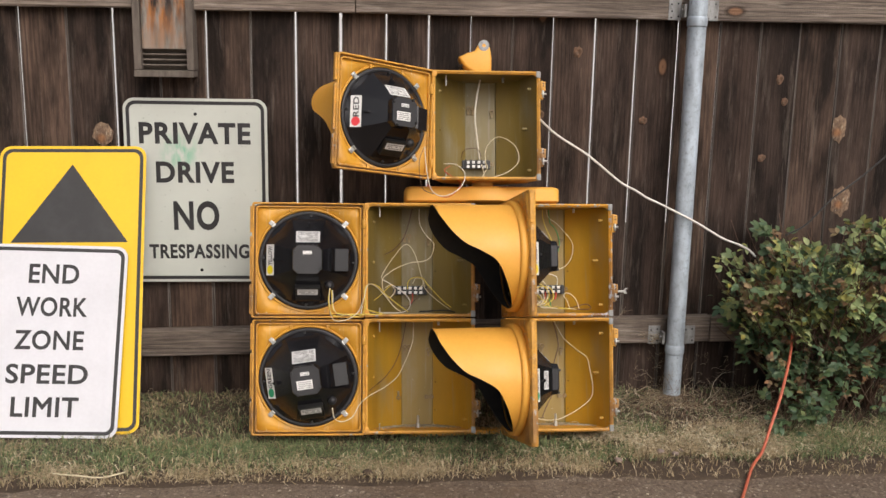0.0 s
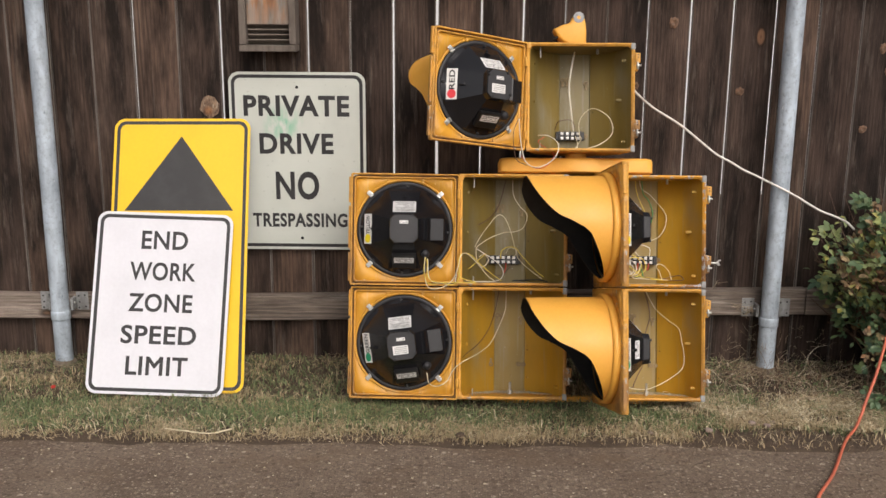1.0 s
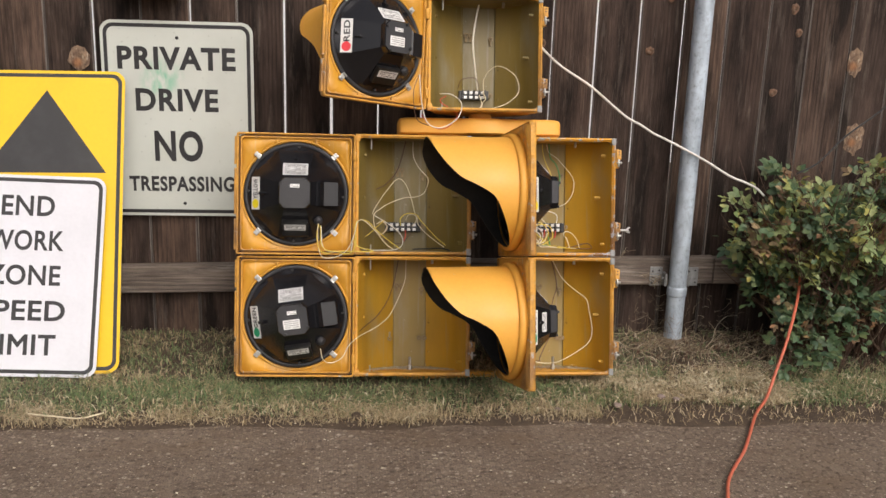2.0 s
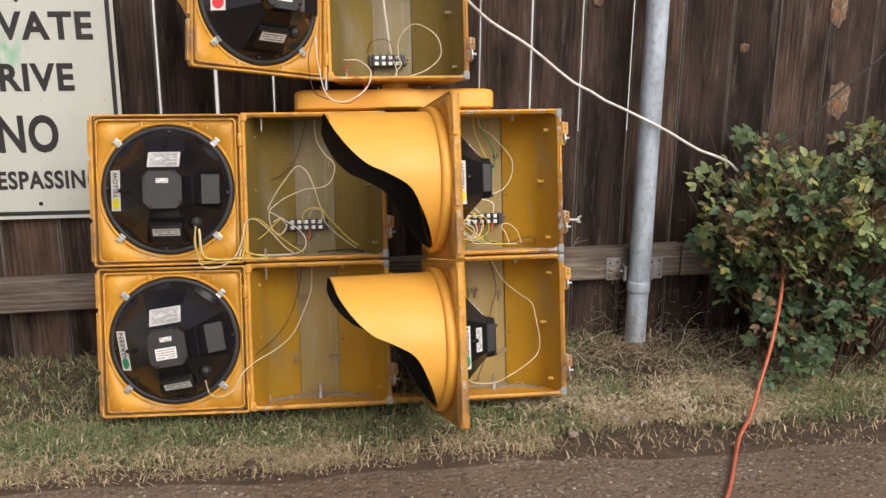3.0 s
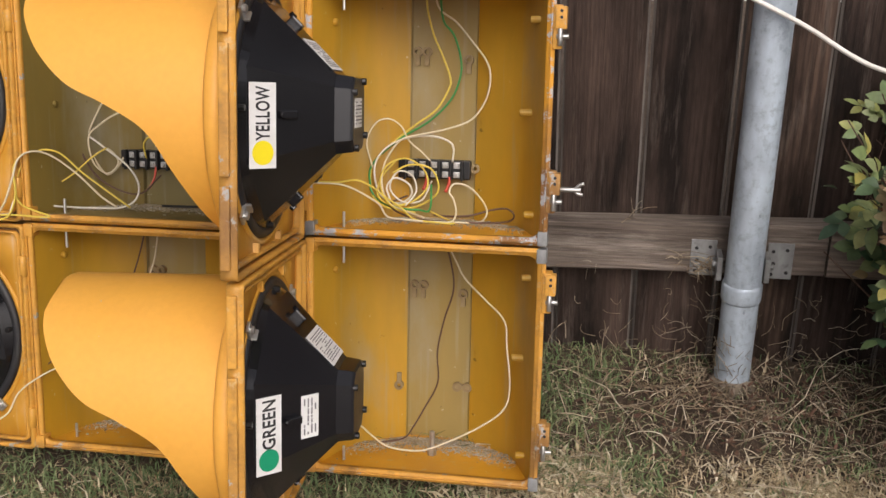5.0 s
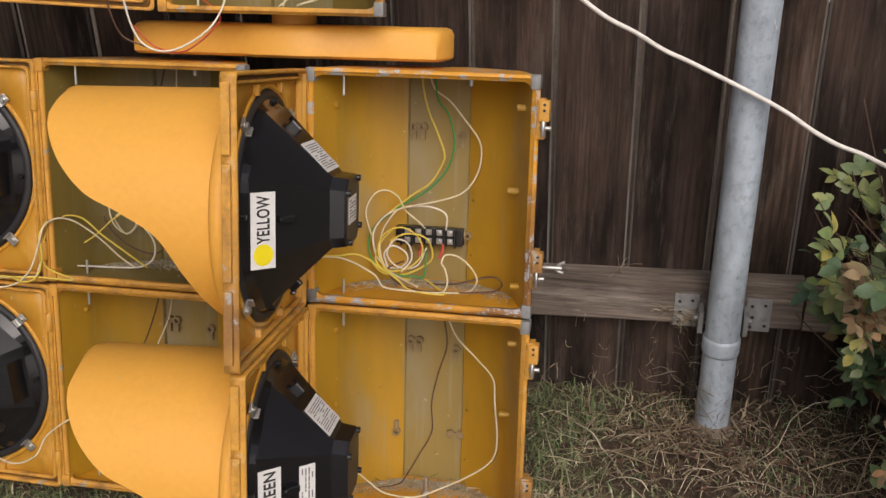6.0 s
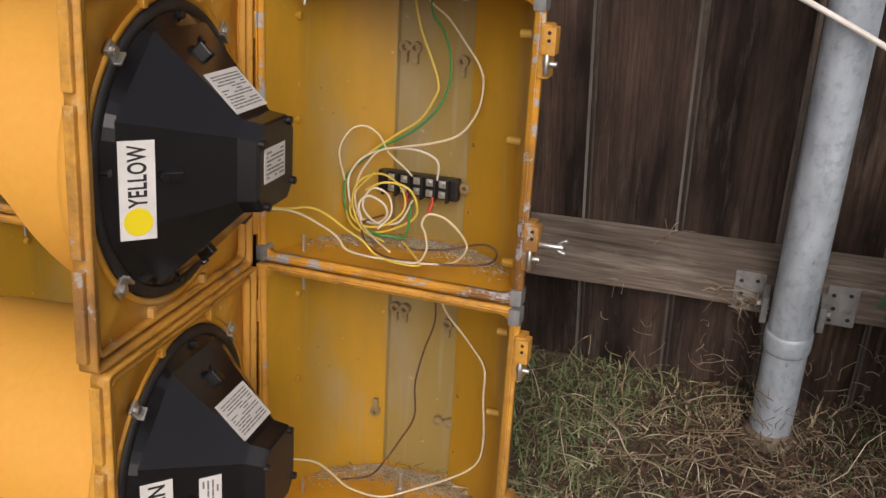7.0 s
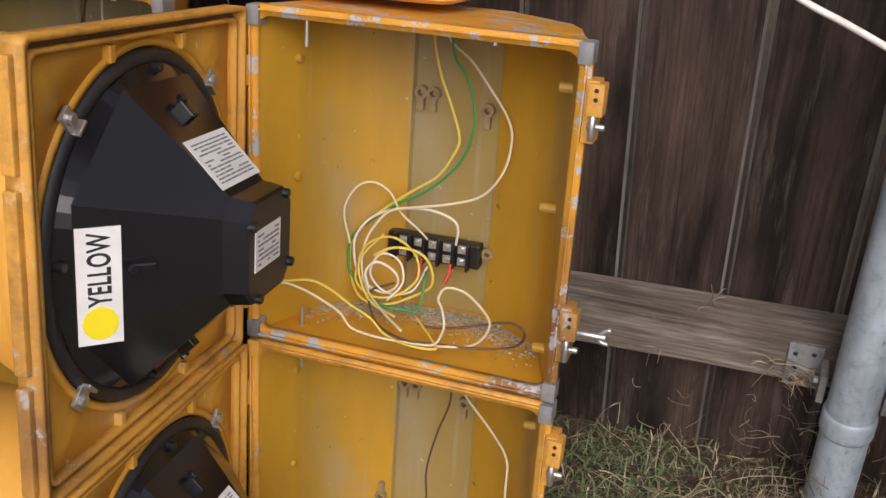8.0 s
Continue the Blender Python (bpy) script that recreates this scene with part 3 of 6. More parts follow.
# ---------------------------------------------------------------- fence
POLE_X, POLE_Y, BAY = 0.80, 3.55, 2.44


def build_fence():
    fence = thing("fence", pose(0, 0, 0), "weathered dark brown wooden board fence with steel poles", "fence", kind="structure")
    rng = random.Random(4)
    # joints between boards along the stretch that is seen, then an even pitch
    joints = [-1.353, -1.207, -1.065, -0.921, -0.774, -0.633, -0.490, -0.345, -0.198, -0.061, 0.076, 0.214, 0.350, 0.490, 0.628, 0.768, 0.909, 1.049, 1.186, 1.330]
    joints = [joints[0] - 0.141 * k for k in range(11, 0, -1)] + joints + [joints[-1] + 0.141 * k for k in range(1, 9)]
    open_gap = {-1.065: 0.0062, -0.774: 0.0036, -0.490: 0.0060, -0.345: 0.0092, -0.198: 0.0034, -0.061: 0.0050, 0.350: 0.0040, 0.490: 0.0048, 0.628: 0.0048, 0.768: 0.0048}
    first = None
    for a, b in zip(joints, joints[1:]):
        ga, gb = open_gap.get(a, 0.0018), open_gap.get(b, 0.0018)
        xa, xb = a + ga / 2, b - gb / 2
        m = pose((xa + xb) / 2, 3.6335 + rng.uniform(0, 0.007), -0.03, 0, rng.uniform(-0.08, 0.08), rng.uniform(-0.4, 0.4)) @ Matrix.Diagonal(((xb - xa) / 0.136, 1, 1, 1))
        if first is None:
            bm = bmesh.new()
            # a board with eased edges
            prof = [(-0.068, 0.011), (-0.068, 0.004), (-0.0645, 0.0), (0.0645, 0.0), (0.068, 0.004), (0.068, 0.011)]
            a = [bm.verts.new((px, py, 0)) for px, py in prof]
            b = [bm.verts.new((px, py, 1.80)) for px, py in prof]
            for q in range(len(prof)):
                bm.faces.new((a[q], a[(q + 1) % 6], b[(q + 1) % 6], b[q])).material_index = 1 if q in (1, 3) else 0
            bm.faces.new(a[::-1])
            bm.faces.new(b)
            bmesh.ops.recalc_face_normals(bm, faces=list(bm.faces))
            first = part("board", bm, [M_BOARD, M_EDGE], fence, m=m)
        else:
            again(first, "board", fence, m)
    # large broken knots
    for kx, kz, kr, kt in ((1.381, 0.682, 0.034, 1.5), (1.350, 0.932, 0.026, 1.7), (1.087, 0.828, 0.014, 1.0), (1.150, 1.02, 0.012, 1.2), (-1.109, 0.885, 0.032, 1.2), (0.433, 1.173, 0.016, 1.1), (0.316, 0.966, 0.013, 1.2), (0.665, 0.95, 0.014, 1.0), (1.128, 1.095, 0.013, 1.4)):
        bm = bmesh.new()
        rings = []
        n = 40
        for f, y in ((1.0, 0.0006), (0.86, -0.0010), (0.62, -0.0034), (0.40, -0.0030), (0.18, 0.0004)):
            rings.append([bm.verts.new((kr * f * (1 + 0.30 * noise.noise((math.cos(2 * math.pi * q / n) * 2, math.sin(2 * math.pi * q / n) * 2, kx * 9 + f))) * math.cos(2 * math.pi * q / n), y, kr * kt * f * (1 + 0.34 * noise.noise((math.cos(2 * math.pi * q / n) * 2, math.sin(2 * math.pi * q / n) * 2, kx * 5))) * math.sin(2 * math.pi * q / n))) for q in range(n)])
        for a, b in zip(rings, rings[1:]):
            for q in range(n):
                bm.faces.new((a[q], a[(q + 1) % n], b[(q + 1) % n], b[q]))
        bm.faces.new(rings[-1])
        part("knot", bm, M_KNOTBIG if kr > 0.02 else M_KNOT, fence, "pale broken knot in a board" if kr > 0.02 else "", pose(kx, 3.6345, kz), 60)
    # rails: the lower one in two lengths that meet past the pole
    def rail(x0, x1, z0, z1, za, y0=3.595):
        bm = bmesh.new()
        n = 24
        prof = [(y0 + 0.004, 0), (y0, 0.004), (y0, za - 0.004), (y0 + 0.004, za), (y0 + 0.038, za), (y0 + 0.038, 0)]
        rows = []
        for i in range(n + 1):
            f = i / n
            xx, zz = x0 + (x1 - x0) * f, z0 + (z1 - z0) * f + 0.0025 * noise.noise((x0 + f * 9, 1, z0 * 7))
            rows.append([bm.verts.new((xx, py, zz + pz)) for py, pz in prof])
        for a, b in zip(rows, rows[1:]):
            for q in range(6):
                bm.faces.new((a[q], b[q], b[(q + 1) % 6], a[(q + 1) % 6]))
        bm.faces.new(rows[0])
        bm.faces.new(rows[-1][::-1])
        bmesh.ops.recalc_face_normals(bm, faces=list(bm.faces))
        part("rail", bm, M_RAIL, fence, "greyed horizontal fence rail")
    rail(-3.0, -1.02, 0.148, 0.143, 0.089)
    rail(-1.016, 0.935, 0.143, 0.186, 0.091)
    rail(0.939, 3.5, 0.184, 0.19, 0.089)
    rail(-3.0, -0.30, 1.281, 1.281, 0.089)
    rail(-0.296, 3.5, 1.281, 1.277, 0.089)
    for px in (POLE_X, POLE_X - BAY):
        bm = bmesh.new()
        rows = lathe(bm, [(0.030, -0.05), (0.030, 1.80)], 24, at=(px, POLE_Y, 0))
        lathe(bm, [(0.030, 1.80), (0.022, 1.815), (0.0005, 1.82)], 24, at=(px, POLE_Y, 0))
        pole = part("pole", bm, M_GALV, fence, "grey galvanised steel fence pole", smooth=40)
        bm = bmesh.new()
        lathe(bm, [(0.040, -0.02), (0.038, 0.002), (0.034, 0.010), (0.0302, 0.014)], 20, at=(px, POLE_Y, 0))
        for vv in bm.verts:
            vv.co += Vector((noise.noise(vv.co * 40), noise.noise(vv.co * 40 + Vector((5, 0, 0))), 0)) * 0.006
        part("footing", bm, M_FOOT, pole, "crumbled tan concrete footing", smooth=60)
        for zc in (0.20, 1.30):
            bm = bmesh.new()
            lathe(bm, [(0.0302, -0.040), (0.0318, -0.040), (0.0328, -0.036), (0.0328, -0.014), (0.0318, -0.010), (0.0302, -0.008)], 24, at=(px, POLE_Y, zc))
            part("collar", bm, M_GALV, pole, smooth=40)
            for sx in (-1, 1):
                bm = bmesh.new()
                box(bm, px + sx * 0.038 - 0.0045, px + sx * 0.038 + 0.0045, 3.556, 3.5925, zc - 0.012, zc + 0.030, 0.0015)
                rod(bm, 0.0055, 0.016, 6, "X", (px + sx * 0.041 - 0.008, 3.570, zc + 0.012), mi=1)
                box(bm, px + sx * 0.062 - 0.021, px + sx * 0.062 + 0.021, 3.5915, 3.5946, zc - 0.020, zc + 0.045, 0.0012)
                for dx, dz in ((-0.012, 0.03), (0.01, 0.033), (-0.01, 0.008), (0.012, -0.008), (-0.012, -0.012)):
                    rod(bm, 0.0032, 0.0025, 8, "Y", (px + sx * 0.062 + dx, 3.5905, zc + dz), mi=2)
                part("bracket", bm, [M_ZINC, M_ZINC, M_INK], pole, "perforated zinc fence bracket")
    return fence


build_fence()


# ---------------------------------------------------------------- vent box on the fence
def build_vent():
    v = thing("wooden_vent", pose(-0.893, 3.59, 1.077), "grey wooden frame with louvres and a charred panel", "vent")
    def bar(name, x0, x1, y0, y1, z0, z1, mat=M_VENTWOOD, label="", bev=0.002, m=None):
        bm = bmesh.new()
        box(bm, x0, x1, y0, y1, z0, z1, bev)
        return part(name, bm, mat, v, label, m)
    bar("frame_side", -0.092, -0.070, -0.035, 0.043, 0.018, 0.36)
    bar("frame_side", 0.070, 0.092, -0.035, 0.043, 0.018, 0.36)
    bar("sill", -0.091, 0.091, -0.045, 0.043, -0.004, 0.016)
    bar("panel", -0.068, 0.068, -0.020, -0.008, 0.082, 0.37, M_PLY, "charred and rust-streaked panel", 0.001)
    bar("backing", -0.068, 0.068, 0.036, 0.042, 0.018, 0.36, M_BLACKIN)
    for k in range(4):
        bar("slat", -0.069, 0.069, -0.013, 0.013, -0.0025, 0.0025, M_VENTWOOD, "", 0.0008, pose(0, 0.0, 0.026 + 0.0165 * k, -32))


build_vent()


# ---------------------------------------------------------------- road signs
def sign_plate(name, m, W, H, r, mat, label, border=M_SIGNBLK, inset=0.009, line=0.011):
    s = thing(name, m, label, "sign", "road signs against the fence")
    bm = bmesh.new()
    slab(bm, rounded(W, H, r, 8, 0, H / 2), -0.002, 0.0015, 0, 1)
    for f in bm.faces:
        if f.normal.y > 0.9 or all(abs(vv.co.y - 0.0015) < 1e-6 for vv in f.verts):
            f.material_index = 1
    part("plate", bm, [mat, M_BACK], s)
    bm = bmesh.new()
    band(bm, rounded(W - 2 * inset, H - 2 * inset, r - inset * 0.7, 8, 0, H / 2), rounded(W - 2 * inset - 2 * line, H - 2 * inset - 2 * line, r - inset * 0.7 - line * 0.8, 8, 0, H / 2), -0.0026, -0.0015)
    part("border", bm, border, s, "black border line")
    return s


def words(s, H, rows, weight):
    for text, cx, down, w, h in rows:
        for k, nb in enumerate(islands(lettering(text, w, h, weight, 0.0006))):
            part("letter", nb, M_SIGNBLK, s, "black capital %s" % text[k] if k < len(text) else "", pose(cx, -0.0021, H - down))


def bolt_hole(s, x, z):
    bm = bmesh.new()
    rod(bm, 0.0055, 0.0008, 12, "Y", (x, -0.0028, z), 0.05)
    part("bolt_hole", bm, M_INK, s)


def build_signs():
    p = sign_plate("private_drive_sign", pose(-0.812, 3.618, 0.399, 0, 0, 0), 0.457, 0.605, 0.036, M_SIGNOLD, "aged white sign with black lettering fixed to the fence")
    words(p, 0.605, [("PRIVATE", -0.003, 0.112, 0.355, 0.070), ("DRIVE", -0.006, 0.239, 0.250, 0.070), ("NO", -0.006, 0.382, 0.148, 0.098), ("TRESPASSING", 0.0, 0.502, 0.325, 0.049)], 0.034)
    bolt_hole(p, 0.0, 0.555)
    bolt_hole(p, 0.006, 0.040)
    y = sign_plate("hump_warning_sign", pose(-1.181, 3.262, 0.004, -20.9, -0.5, 0.0), 0.452, 0.905, 0.036, M_SIGNYEL, "yellow warning sign with a black triangle leaning on the fence")
    bm = bmesh.new()
    slab(bm, [(-0.002, 0.845), (-0.182, 0.595), (0.176, 0.595)], -0.0026, -0.0015)
    part("triangle", bm, M_SIGNBLK, y, "black triangle")
    e = sign_plate("end_work_zone_sign", pose(-1.236, 3.236, 0.008, -20.8, 1.6, 0.3), 0.440, 0.588, 0.034, M_SIGNWHITE, "clean white sign with black lettering leaning on the yellow sign")
    words(e, 0.588, [("END", 0.002, 0.090, 0.150, 0.060), ("WORK", 0.002, 0.192, 0.213, 0.060), ("ZONE", 0.001, 0.294, 0.206, 0.060), ("SPEED", 0.002, 0.397, 0.242, 0.060), ("LIMIT", 0.002, 0.496, 0.198, 0.060)], 0.022)


build_signs()


# ---------------------------------------------------------------- traffic signal
SEC_W, SEC_H, LIFT = 0.333, 0.346, 2.2
signal = thing("traffic_signal", pose(0, 3.168, 0.035, -14), "opened yellow five-section traffic signal leaning on the fence", "traffic signal")


def housing(x0, z0, inner, strip, H=SEC_H, worn=M_FRAME):
    """An open signal housing: walls that narrow to a flat back strip, floor, roof and a front rim."""
    W = SEC_W
    out = [(0.002, 0.0), (0.016, 0.038), (0.026, 0.076), (0.042, 0.106), (0.074, 0.128), (W / 2 - 0.056, 0.150), (W / 2 - 0.052, 0.156), (W / 2 + 0.052, 0.156), (W / 2 + 0.056, 0.150), (W - 0.074, 0.128), (W - 0.042, 0.106), (W - 0.026, 0.076), (W - 0.016, 0.038), (W - 0.002, 0.0)]
    t = 0.006
    inn = [(0.008, 0.0), (0.022, 0.036), (0.034, 0.072), (0.050, 0.098), (0.078, 0.120), (W / 2 - 0.050, 0.142), (W / 2 - 0.048, 0.149), (W / 2 + 0.048, 0.149), (W / 2 + 0.050, 0.142), (W - 0.078, 0.120), (W - 0.050, 0.098), (W - 0.034, 0.072), (W - 0.022, 0.036), (W - 0.008, 0.0)]
    bm = bmesh.new()
    n = len(out)

    def ring(pts, z):
        return [bm.verts.new((x, y, z)) for x, y in pts]
    r0, r1 = ring(out, 0), ring(out, H)
    q0, q1 = ring(inn, t), ring(inn, H - t)
    for i in range(n - 1):
        bm.faces.new((r0[i], r0[i + 1], r1[i + 1], r1[i])).material_index = 0
        f = bm.faces.new((q0[i + 1], q0[i], q1[i], q1[i + 1]))
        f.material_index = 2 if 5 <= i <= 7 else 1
    bm.faces.new(r0)
    bm.faces.new(r1[::-1]).material_index = 4
    bm.faces.new(q0[::-1]).material_index = 3
    bm.faces.new(q1).material_index = 1
    # front lip closing the wall's thickness
    fo = [r0[0], r0[-1], r1[-1], r1[0]]
    fi = [q0[0], q0[-1], q1[-1], q1[0]]
    for i in range(4):
        bm.faces.new((fo[i], fo[(i + 1) % 4], fi[(i + 1) % 4], fi[i]))
    bmesh.ops.recalc_face_normals(bm, faces=list(bm.faces))
    body = part("housing", bm, [M_FRAME, inner, strip, M_FLOOR if inner is M_INSIDE else inner, M_CHIPPED], signal, "open cast signal housing with a darker inside", pose(x0, 0, z0), 42)
    # raised front rim
    bm = bmesh.new()
    seg = 6
    band(bm, rounded(W + 0.004, H + 0.002, 0.010, seg, W / 2, H / 2), rounded(W - 0.018, H - 0.018, 0.014, seg, W / 2, H / 2), -0.005, 0.006)
    band(bm, rounded(W - 0.003, H - 0.005, 0.010, seg, W / 2, H / 2), rounded(W - 0.007, H - 0.009, 0.010, seg, W / 2, H / 2), -0.0085, -0.0048)
    part("rim", bm, worn, body, "chipped yellow front rim", smooth=35)
    # studs and bosses inside
    for x, y, z, ax, L, r in ((0.045, 0.03, H - 0.040, "Z", 0.034, 0.0022), (0.045, 0.03, 0.004, "Z", 0.024, 0.0022), (W - 0.105, 0.06, H - 0.022, "Z", 0.016, 0.004)):
        bm = bmesh.new()
        rod(bm, r, L, 8, ax, (x, y, z))
        part("stud", bm, M_STEEL, body)
    for x, y, z, L in ((W - 0.056, 0.060, H * 0.50, 0.034), (W - 0.040, 0.035, H * 0.86, 0.022), (W - 0.040, 0.035, H * 0.10, 0.022), (0.020, 0.05, H * 0.84, 0.016), (0.020, 0.05, H * 0.48, 0.014)):
        bm = bmesh.new()
        rod(bm, 0.0052, L * 0.72, 10, "X", (x + (L * 0.28 if x > W / 2 else 0), y, z), 0.3)
        part("boss", bm, inner, body)
    # keyhole lugs on the back strip
    for x, z in ((W / 2 - 0.040, H * 0.73), (W / 2 - 0.026, H * 0.73), (W / 2 + 0.036, H * 0.70)):
        bm = bmesh.new()
        band(bm, circle(0.0075, 12), circle(0.0036, 12), -0.009, 0.0)
        box(bm, -0.0035, 0.0035, -0.008, 0.0, -0.020, -0.006, 0.001)
        part("lug", bm, M_RUST, body, m=pose(x, 0.1490, z))
    # bracket pair and keyhole low on the back of the bottom sections
    if z0 < 0.1:
        for x, z, turn in ((W / 2 + 0.030, H * 0.27, 90), (W / 2 + 0.046, H * 0.27, -90), (W / 2 - 0.060, H * 0.27, 0)):
            bm = bmesh.new()
            band(bm, circle(0.0072, 12), circle(0.0034, 12), -0.008, 0.0)
            box(bm, -0.0034, 0.0034, -0.007, 0.0, 0.006, 0.020, 0.001)
            part("lug", bm, M_RUST, body, m=pose(x, 0.1480 if x > W / 2 - 0.04 else 0.137, z, 0, turn, 0))
    # hinge knuckles and latch lugs
    for z in (H * 0.14, H * 0.82):
        bm = bmesh.new()
        rod(bm, 0.006, 0.030, 10, "Z", (-0.003, -0.010, z - 0.015))
        part("hinge", bm, M_FRAME, body, smooth=40)
    for z, bolted in ((H * 0.21, True), (H * 0.83, True)):
        bm = bmesh.new()
        box(bm, W - 0.001, W + 0.011, -0.010, 0.014, z - 0.028, z + 0.028, 0.002)
        box(bm, W + 0.002, W + 0.017, -0.014, 0.006, z - 0.003, z + 0.026, 0.002)
        latch = part("latch", bm, M_FRAME, body, "yellow latch lug with a steel wing bolt", smooth=35)
        bm = bmesh.new()
        rod(bm, 0.0032, 0.016, 8, "X", (W + 0.004, -0.010, z - 0.012))
        rod(bm, 0.0032, 0.022, 8, "Z", (W + 0.009, -0.013, z - 0.024))
        if worn is M_CHIPPED and z < H / 2:
            rod(bm, 0.0034, 0.040, 8, "X", (W + 0.004, -0.004, z + 0.004))
            tube(bm, [(W + 0.036, -0.004, z + 0.004), (W + 0.041, -0.004, z + 0.010), (W + 0.048, -0.004, z + 0.013)], 0.0024, 6, 3)
            tube(bm, [(W + 0.036, -0.004, z + 0.004), (W + 0.040, -0.004, z - 0.001), (W + 0.047, -0.004, z - 0.002)], 0.0024, 6, 3)
        part("bolt", bm, M_STEEL, body, smooth=40)
        for dz in (0.012, 0.020):
            bm = bmesh.new()
            rod(bm, 0.0022, 0.001, 8, "Y", (W + 0.010, -0.0146, z + dz))
            part("pin_hole", bm, M_INK, body)
    # bare metal corner pieces where sections meet
    for x in (-0.001, W - 0.011):
        for z in (-0.001, H - 0.019):
            bm = bmesh.new()
            box(bm, x, x + 0.014, -0.0092, 0.012, z, z + 0.020, 0.0025)
            part("corner_piece", bm, M_ZINC if x > 0 or worn is M_CHIPPED else M_FRAME, body, "bare metal corner piece", smooth=35)
    return body


def door(hx, hy, z0, angle, sag=0.0, H=SEC_H):
    """A door in its opened state. Its own frame: hinge at the origin, +x to the free edge, +y the inside."""
    W = SEC_W
    m = pose(hx, hy, z0) @ pose(0, 0, 0, 0, 0, -angle) @ pose(0, 0, 0, 0, -sag, 0)
    bm = bmesh.new()
    cx, cz = W / 2, H / 2
    ci = circle(0.1505, 64, cx, cz)
    sq = square_like(ci, W - 0.006, H - 0.006, cx, cz)
    band(bm, sq, ci, -0.0225, -0.017, 0)
    for f in bm.faces:
        f.material_index = 1 if f.calc_center_median().y > -0.0175 else 0
    seg = 6
    o1, i1 = rounded(W + 0.004, H + 0.001, 0.007, seg, cx, cz), rounded(W - 0.006, H - 0.008, 0.006, seg, cx, cz)
    band(bm, o1, i1, -0.0225, -0.004, 0)
    # groove, inner ridge, and a turned ring round the opening
    band(bm, rounded(W - 0.018, H - 0.020, 0.010, seg, cx, cz), rounded(W - 0.025, H - 0.027, 0.009, seg, cx, cz), -0.0215, -0.008, 0)
    band(bm, circle(0.157, 64, cx, cz), circle(0.151, 64, cx, cz), -0.028, -0.0145, 1)
    leaf = part("door", bm, [M_FRAME, M_DOORIN], signal, "open yellow signal door seen from its inside", m, smooth=35)
    # gasket line
    bm = bmesh.new()
    band(bm, rounded(W - 0.010, H - 0.012, 0.010, seg, cx, cz), rounded(W - 0.017, H - 0.019, 0.010, seg, cx, cz), -0.0215, -0.0135, 0)
    part("gasket", bm, M_GROOVE, leaf)
    # free-edge tabs
    for za, zb in ((0.012, 0.10), (0.11, 0.245), (0.255, 0.335)):
        bm = bmesh.new()
        box(bm, W + 0.0015, W + 0.0085, -0.021, -0.010, za, zb, 0.002)
        part("edge_tab", bm, M_FRAME, leaf)
    # little moulded ribs
    for x in (W * 0.33, W * 0.66):
        for z in (0.016, H - 0.024):
            bm = bmesh.new()
            box(bm, x - 0.004, x + 0.004, -0.0205, -0.010, z - 0.006, z + 0.008, 0.0015)
            part("rib", bm, M_DOORIN, leaf)
    for k in range(4):
        a = radians(45 + 90 * k)
        bm = bmesh.new()
        box(bm, -0.006, 0.014, -0.004, 0.0, -0.007, 0.007, 0.001)
        box(bm, -0.006, -0.003, -0.004, 0.006, -0.007, 0.007, 0.001)
        rod(bm, 0.005, 0.006, 10, "Y", (0.006, -0.002, 0))
        part("clip", bm, M_STEEL, leaf, "steel retaining clip", pose(cx + 0.150 * math.cos(a), -0.011, cz + 0.150 * math.sin(a)) @ pose(0, 0, 0, 0, -45 - 90 * k, 0))
    return leaf, m


VISOR_EDGE = [(0.0, -0.15), (0.012, -0.143), (0.0278, -0.112), (0.0481, -0.07), (0.0759, -0.022), (0.1203, 0.006), (0.1619, 0.026), (0.1961, 0.060), (0.2190, 0.096), (0.2295, 0.122), (0.2325, 0.147)]


